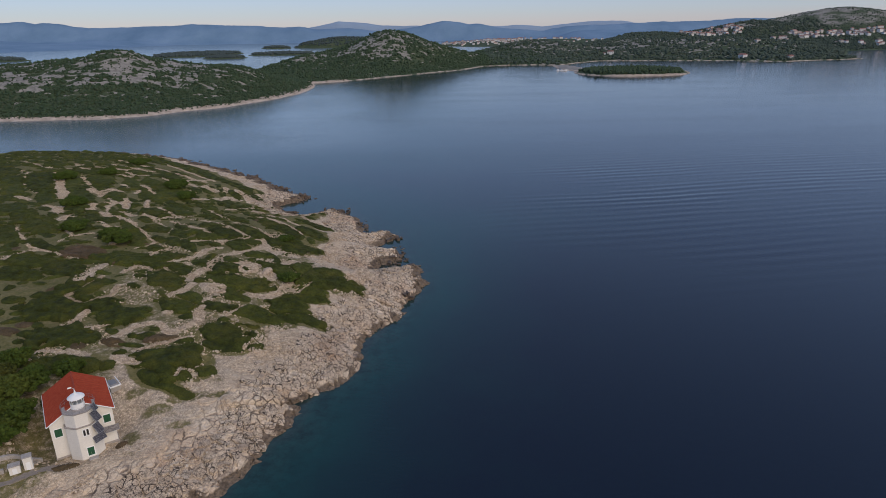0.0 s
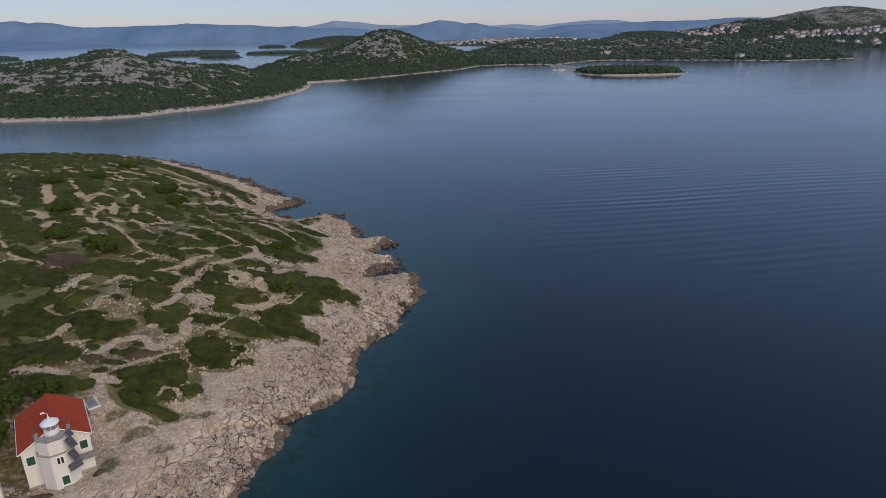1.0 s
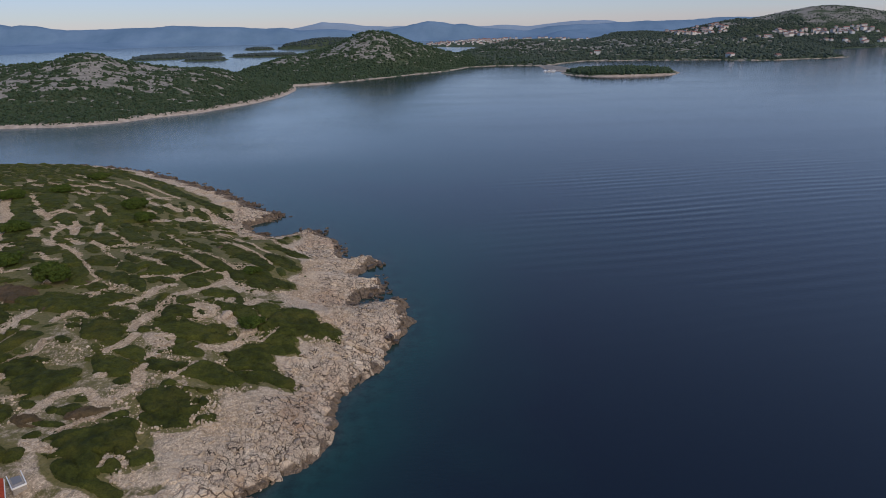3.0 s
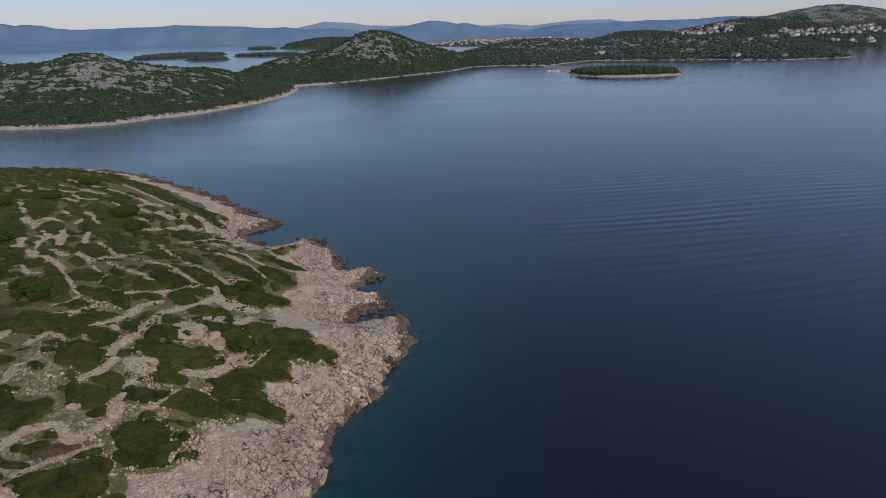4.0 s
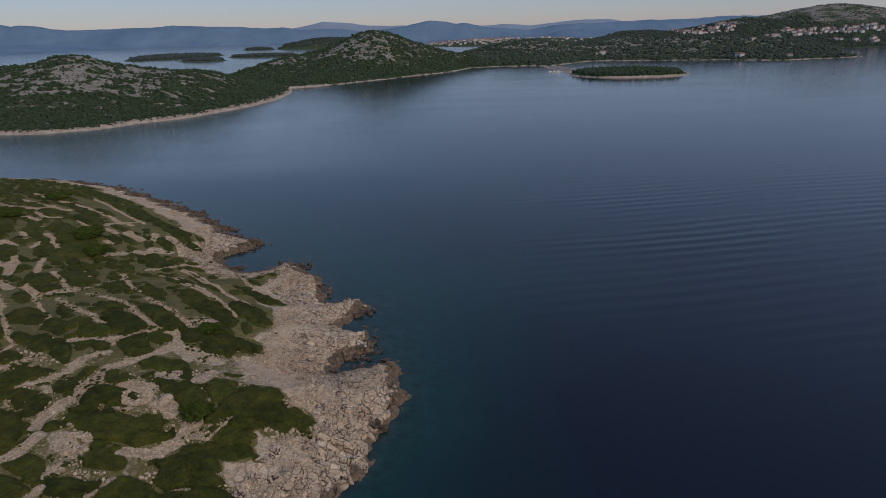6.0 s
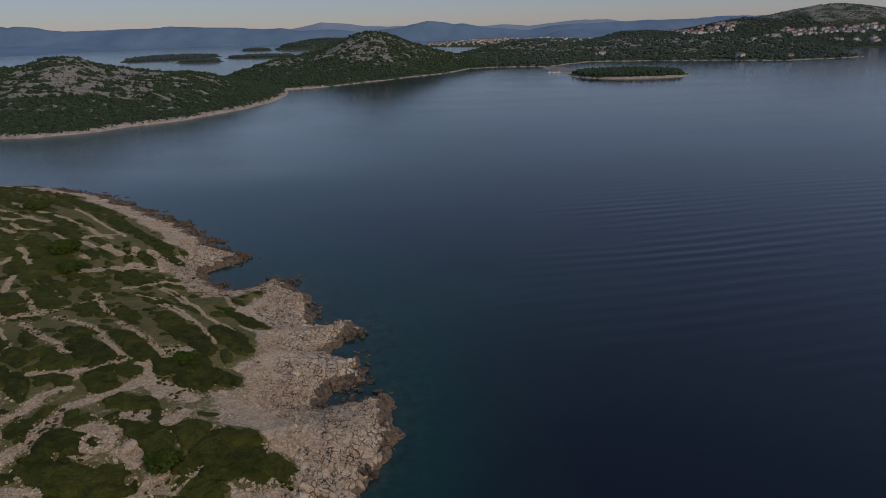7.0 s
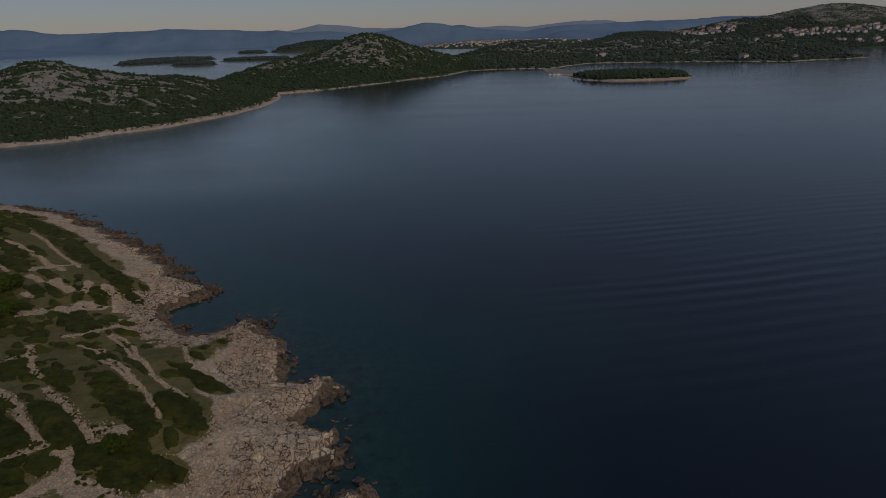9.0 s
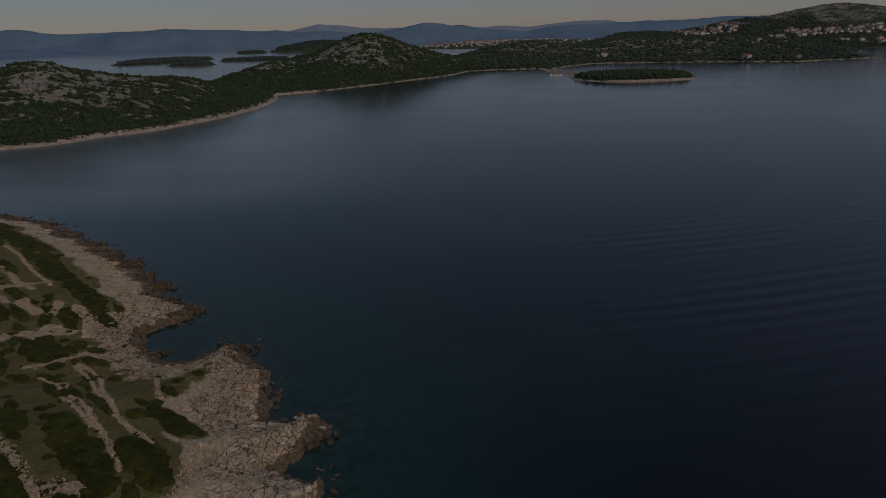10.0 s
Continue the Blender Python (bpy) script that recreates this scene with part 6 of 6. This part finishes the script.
def boat():
    ob = thing("boat", (0, 0, 0))
    bm = bmesh.new()
    rings = []
    for k in range(9):
        u = k / 8
        half = 1.35 * math.sin(math.pi * min(1, 0.35 + 0.65 * (1 - u)) ** 1.0) ** 0.7 if u > 0.02 else 1.1
        half = max(half * (1 - u ** 3), 0.03)
        x = -4 + 8 * u
        rings.append([bm.verts.new(p) for p in ((x, -half, 1.0 + 0.35 * u), (x, -half * 0.7, 0), (x, 0, -0.35), (x, half * 0.7, 0), (x, half, 1.0 + 0.35 * u))])
    for a, b in zip(rings, rings[1:]):
        for i in range(4):
            bm.faces.new((a[i], a[i + 1], b[i + 1], b[i]))
        bm.faces.new((a[4], a[0], b[0], b[4]))
    bm.faces.new(rings[0])
    bmesh.ops.recalc_face_normals(bm, faces=bm.faces)
    part("hull", bm, M_HULL, ob)
    bm = bmesh.new()
    box(bm, -1.6, 1.4, -0.85, 0.85, 1.0, 2.1, 0.2)
    part("cabin", bm, M_HULL, ob)
    bm = bmesh.new()
    tube(bm, (0.4, 0, 1.9), (0.4, 0, 9.0), 0.06, 0.04, 6)
    part("mast", bm, M_GREY, ob)
    return tagged(ob, "small white sailing boat moored by the islet", "boat", "moored boats")


first = boat()
first.matrix_world = pose(252, 1142, 0.1, 0, 0, 20)
for x, y, turn in ((247, 1150, 35), (256, 1132, 10), (244, 1136, 60), (262, 1148, -20)):
    copy_thing(first, pose(x, y, 0.1, 0, 0, turn))

# ---- single boulders along the shore, and rocks that stand in the water ----
rng = np.random.default_rng(41)
shapes = []
for k in range(8):
    co, faces = ico(2)
    cut = np.random.default_rng(50 + k)
    for _ in range(9):
        n = cut.normal(size=3)
        n /= np.linalg.norm(n)
        far = cut.uniform(0.5, 0.8)
        over = np.maximum(co @ n - far, 0)
        co = co - over[:, None] * n
    shapes.append((co, faces))
dry = [quick_mesh("boulder", c, f, M_BOULDER) for c, f in shapes]
wet = [quick_mesh("shore_rock", c, f, M_WET) for c, f in shapes]


def clipped(poly, seed_at, others):
    """A cell's outline: a square cut back by the halfway lines to its neighbours."""
    for o in others:
        n = o - seed_at
        half = (o + seed_at) / 2
        side = (poly - half) @ n
        if (side <= 0).all():
            continue
        out = []
        for i in range(len(poly)):
            j = (i + 1) % len(poly)
            if side[i] <= 0:
                out.append(poly[i])
            if (side[i] < 0) != (side[j] < 0):
                out.append(poly[i] + (poly[j] - poly[i]) * side[i] / (side[i] - side[j]))
        if len(out) < 3:
            return None
        poly = np.array(out)
    return poly


def still_ground(x, y):
    """The surface averaged over a couple of metres."""
    return sum(ground(x + 1.1 * math.cos(k), y + 1.1 * math.sin(k)) for k in np.arange(8) * math.pi / 4) / 8


def rock_slab(outline, centre, rng):
    """A broken block of bedded limestone between its joints: ragged outline, worn upper edge, sloping sides."""
    n = len(outline)
    gap = rng.uniform(0.08, 0.24)
    ring = []
    for i in range(n):
        p, q = outline[i], outline[(i + 1) % n]
        ring += [p, (p + q) / 2 + rng.uniform(-0.07, 0.07, 2)]
    ring = np.array(ring)
    out = ring - centre
    size = np.linalg.norm(out, axis=1, keepdims=True) + 1e-6
    lean, lift = rng.uniform(-0.15, 0.15, 2), rng.uniform(0.06, 0.42)
    rows = []
    for back, up in ((gap * 0.4, -0.55), (gap, -0.07), (gap + 0.12, 0.0)):
        p = centre + out * np.maximum(1 - back / size, 0.3)
        rows.append(np.column_stack([p, still_ground(p[:, 0], p[:, 1]) + lift + up + (p - centre) @ lean + (rng.uniform(-0.04, 0.04, len(p)) if up > -0.3 else 0)]))
    co = np.concatenate(rows + [np.array([[*centre, float(still_ground(*centre)) + lift + 0.03]])])
    m = len(ring)
    tris = []
    for k in range(2):
        for i in range(m):
            p, q = k * m + i, k * m + (i + 1) % m
            tris += [(p, q, q + m), (p, q + m, p + m)]
    tris += [(2 * m + i, 2 * m + (i + 1) % m, 3 * m) for i in range(m)]
    return co, np.array(tris)


# seeds of the joint pattern, drawn out along the beds
beds = Matrix.Rotation(radians(28), 2)
seeds = np.zeros((0, 2))
for _ in range(14000):
    x, y = rng.uniform(-75, 3), rng.uniform(94, 296)
    dd = float(inland(x, y))
    if not 1.0 < dd < 15 + 3 * float(rough(x, y, 10, 183, 2)):
        continue
    coarse = 0.75 + 0.55 * float(np.clip(rough(x, y, 8, 185, 2) + 0.4, 0, 1))
    if len(seeds):
        near = np.abs(seeds[:, 1] - y) < 3
        u, v = seeds[near, 0] - x, seeds[near, 1] - y
        if near.any() and np.hypot((u * 0.88 + v * 0.47) * 0.62, -u * 0.47 + v * 0.88).min() < coarse:
            continue
    seeds = np.concatenate([seeds, [[x, y]]])
made, rest = 0, []
clefts = np.concatenate([wobble(line, 0.3, 0.4)[:, :2] for line in FISSURES])
for at in seeds[np.argsort(seeds[:, 1])]:
    dd = float(inland(*at))
    if dd < 1.8 + 2.0 * step(168, 188, at[1]) or dd > 13 - 4 * step(126, 118, at[1]) or rng.uniform() < 0.04 + 0.5 * step(8, 14, dd):
        continue
    if min(np.hypot(clefts[:, 0] - at[0], clefts[:, 1] - at[1])) < 0.75:
        continue
    far = np.hypot(*(seeds - at).T)
    cell = clipped(at + np.array([(-1.9, -1.9), (1.9, -1.9), (1.9, 1.9), (-1.9, 1.9)]), at, seeds[(far > 0) & (far < 4.5)])
    if cell is None:
        continue
    co, tris = rock_slab(cell, cell.mean(0), rng)
    if made < 300:
        base = co[-1]
        ob = new("rock_slab", quick_mesh("rock_slab", co - base, tris, M_SLAB))
        ob.location = base
        ob.parent = island
        made += 1
    else:
        rest.append((co, tris))
tagged(new("rock_slabs", quick_mesh("rock_slabs", *joined(*rest), M_SLAB)), "broken tan limestone slabs along the farther shore", "rocks", kind="stuff")
lone = new("boulder", dry[3])
lone.matrix_world = pose(-42.8, 172.3, float(ground(-42.8, 172.3)) + 0.45, 8, -6, 40) @ Matrix.Diagonal((1.7, 1.25, 1.05, 1))
tagged(lone, "large pale limestone boulder standing among shrubs", "boulder")
made = 0
while made < 300:
    x, y = rng.uniform(-190, 2), rng.uniform(95, 405)
    dd = float(inland(x, y))
    if not (0.4 < dd < 5 if made < 270 else 6 < dd < belt(y)) or (y < 252 and made > 130 and dd < 6):
        continue
    rib = y > 252 and dd < 8
    s = rng.uniform(0.4, 1.0) * (0.55 if rib else 0.8 if dd < 4 else 0.6)
    low = (dd < 1.3 and y < 240) or (y >= 240 and dd < 3.2) or rib
    ob = new("boulder" if not low else "shore_rock", (wet if low else dry)[rng.integers(8)])
    turn = 20 + rng.uniform(-12, 12) if rib else rng.uniform(0, 360)
    long = rng.uniform(1.5, 2.6) if rib else rng.uniform(0.9, 1.7)
    ob.matrix_world = pose(x, y, float(ground(x, y)) + s * 0.1, rng.uniform(-20, 20), rng.uniform(-15, 15), turn) @ Matrix.Diagonal((s * long, s, s * rng.uniform(0.5, 0.8), 1))
    ob.parent = island
    made += 1
made = 0
while made < 46:
    x, y = rng.uniform(-190, 6), rng.uniform(110, 410)
    dd = float(ragged_shore(np.array([x]), np.array([y]))[0])
    if not (-5.0 < dd < -0.4) or y < 240:
        continue
    s = rng.uniform(0.35, 0.9)
    ob = new("sea_rock", wet[rng.integers(8)])
    ob.matrix_world = pose(x, y, -0.15 * s, rng.uniform(-15, 15), rng.uniform(-15, 15), 20 + rng.uniform(-15, 15)) @ Matrix.Diagonal((s * rng.uniform(1.3, 2.4), s, s * 0.7, 1))
    tagged(ob, "dark wet rock awash at the shoreline", "rock", "rocks awash")
    made += 1

# jagged small rocks along the northern waterline
x, y = rng.uniform(-200, 4, 60000), rng.uniform(165, 410, 60000)
dd = ragged_shore(x, y)
keep = (dd > -2.2) & (dd < 3.6) & (rough(x, y, 5, 191, 3) > np.where(y < 278, 0.35, -0.1)) & ((y > 278) | ((rng.uniform(size=len(x)) < 0.45) & (dd < 2.2)))
x, y, dd = x[keep][:2600], y[keep][:2600], dd[keep][:2600]
size = (0.22 + 0.5 * rng.uniform(0, 1, len(x)) ** 2)[:, None] * np.stack([rng.uniform(0.9, 1.8, len(x)), rng.uniform(0.6, 1.0, len(x)), rng.uniform(0.6, 1.2, len(x))], -1)
co, faces = heap(CUBE, np.stack([x, y, np.maximum(ground(x, y), -0.15) + size[:, 2] * 0.25], -1), size, rng, 0.38)
tagged(new("shore_rocks", quick_mesh("shore_rocks", co, faces, M_WET)), "dark jagged tide-worn rocks along the waterline", "rocks", kind="stuff")
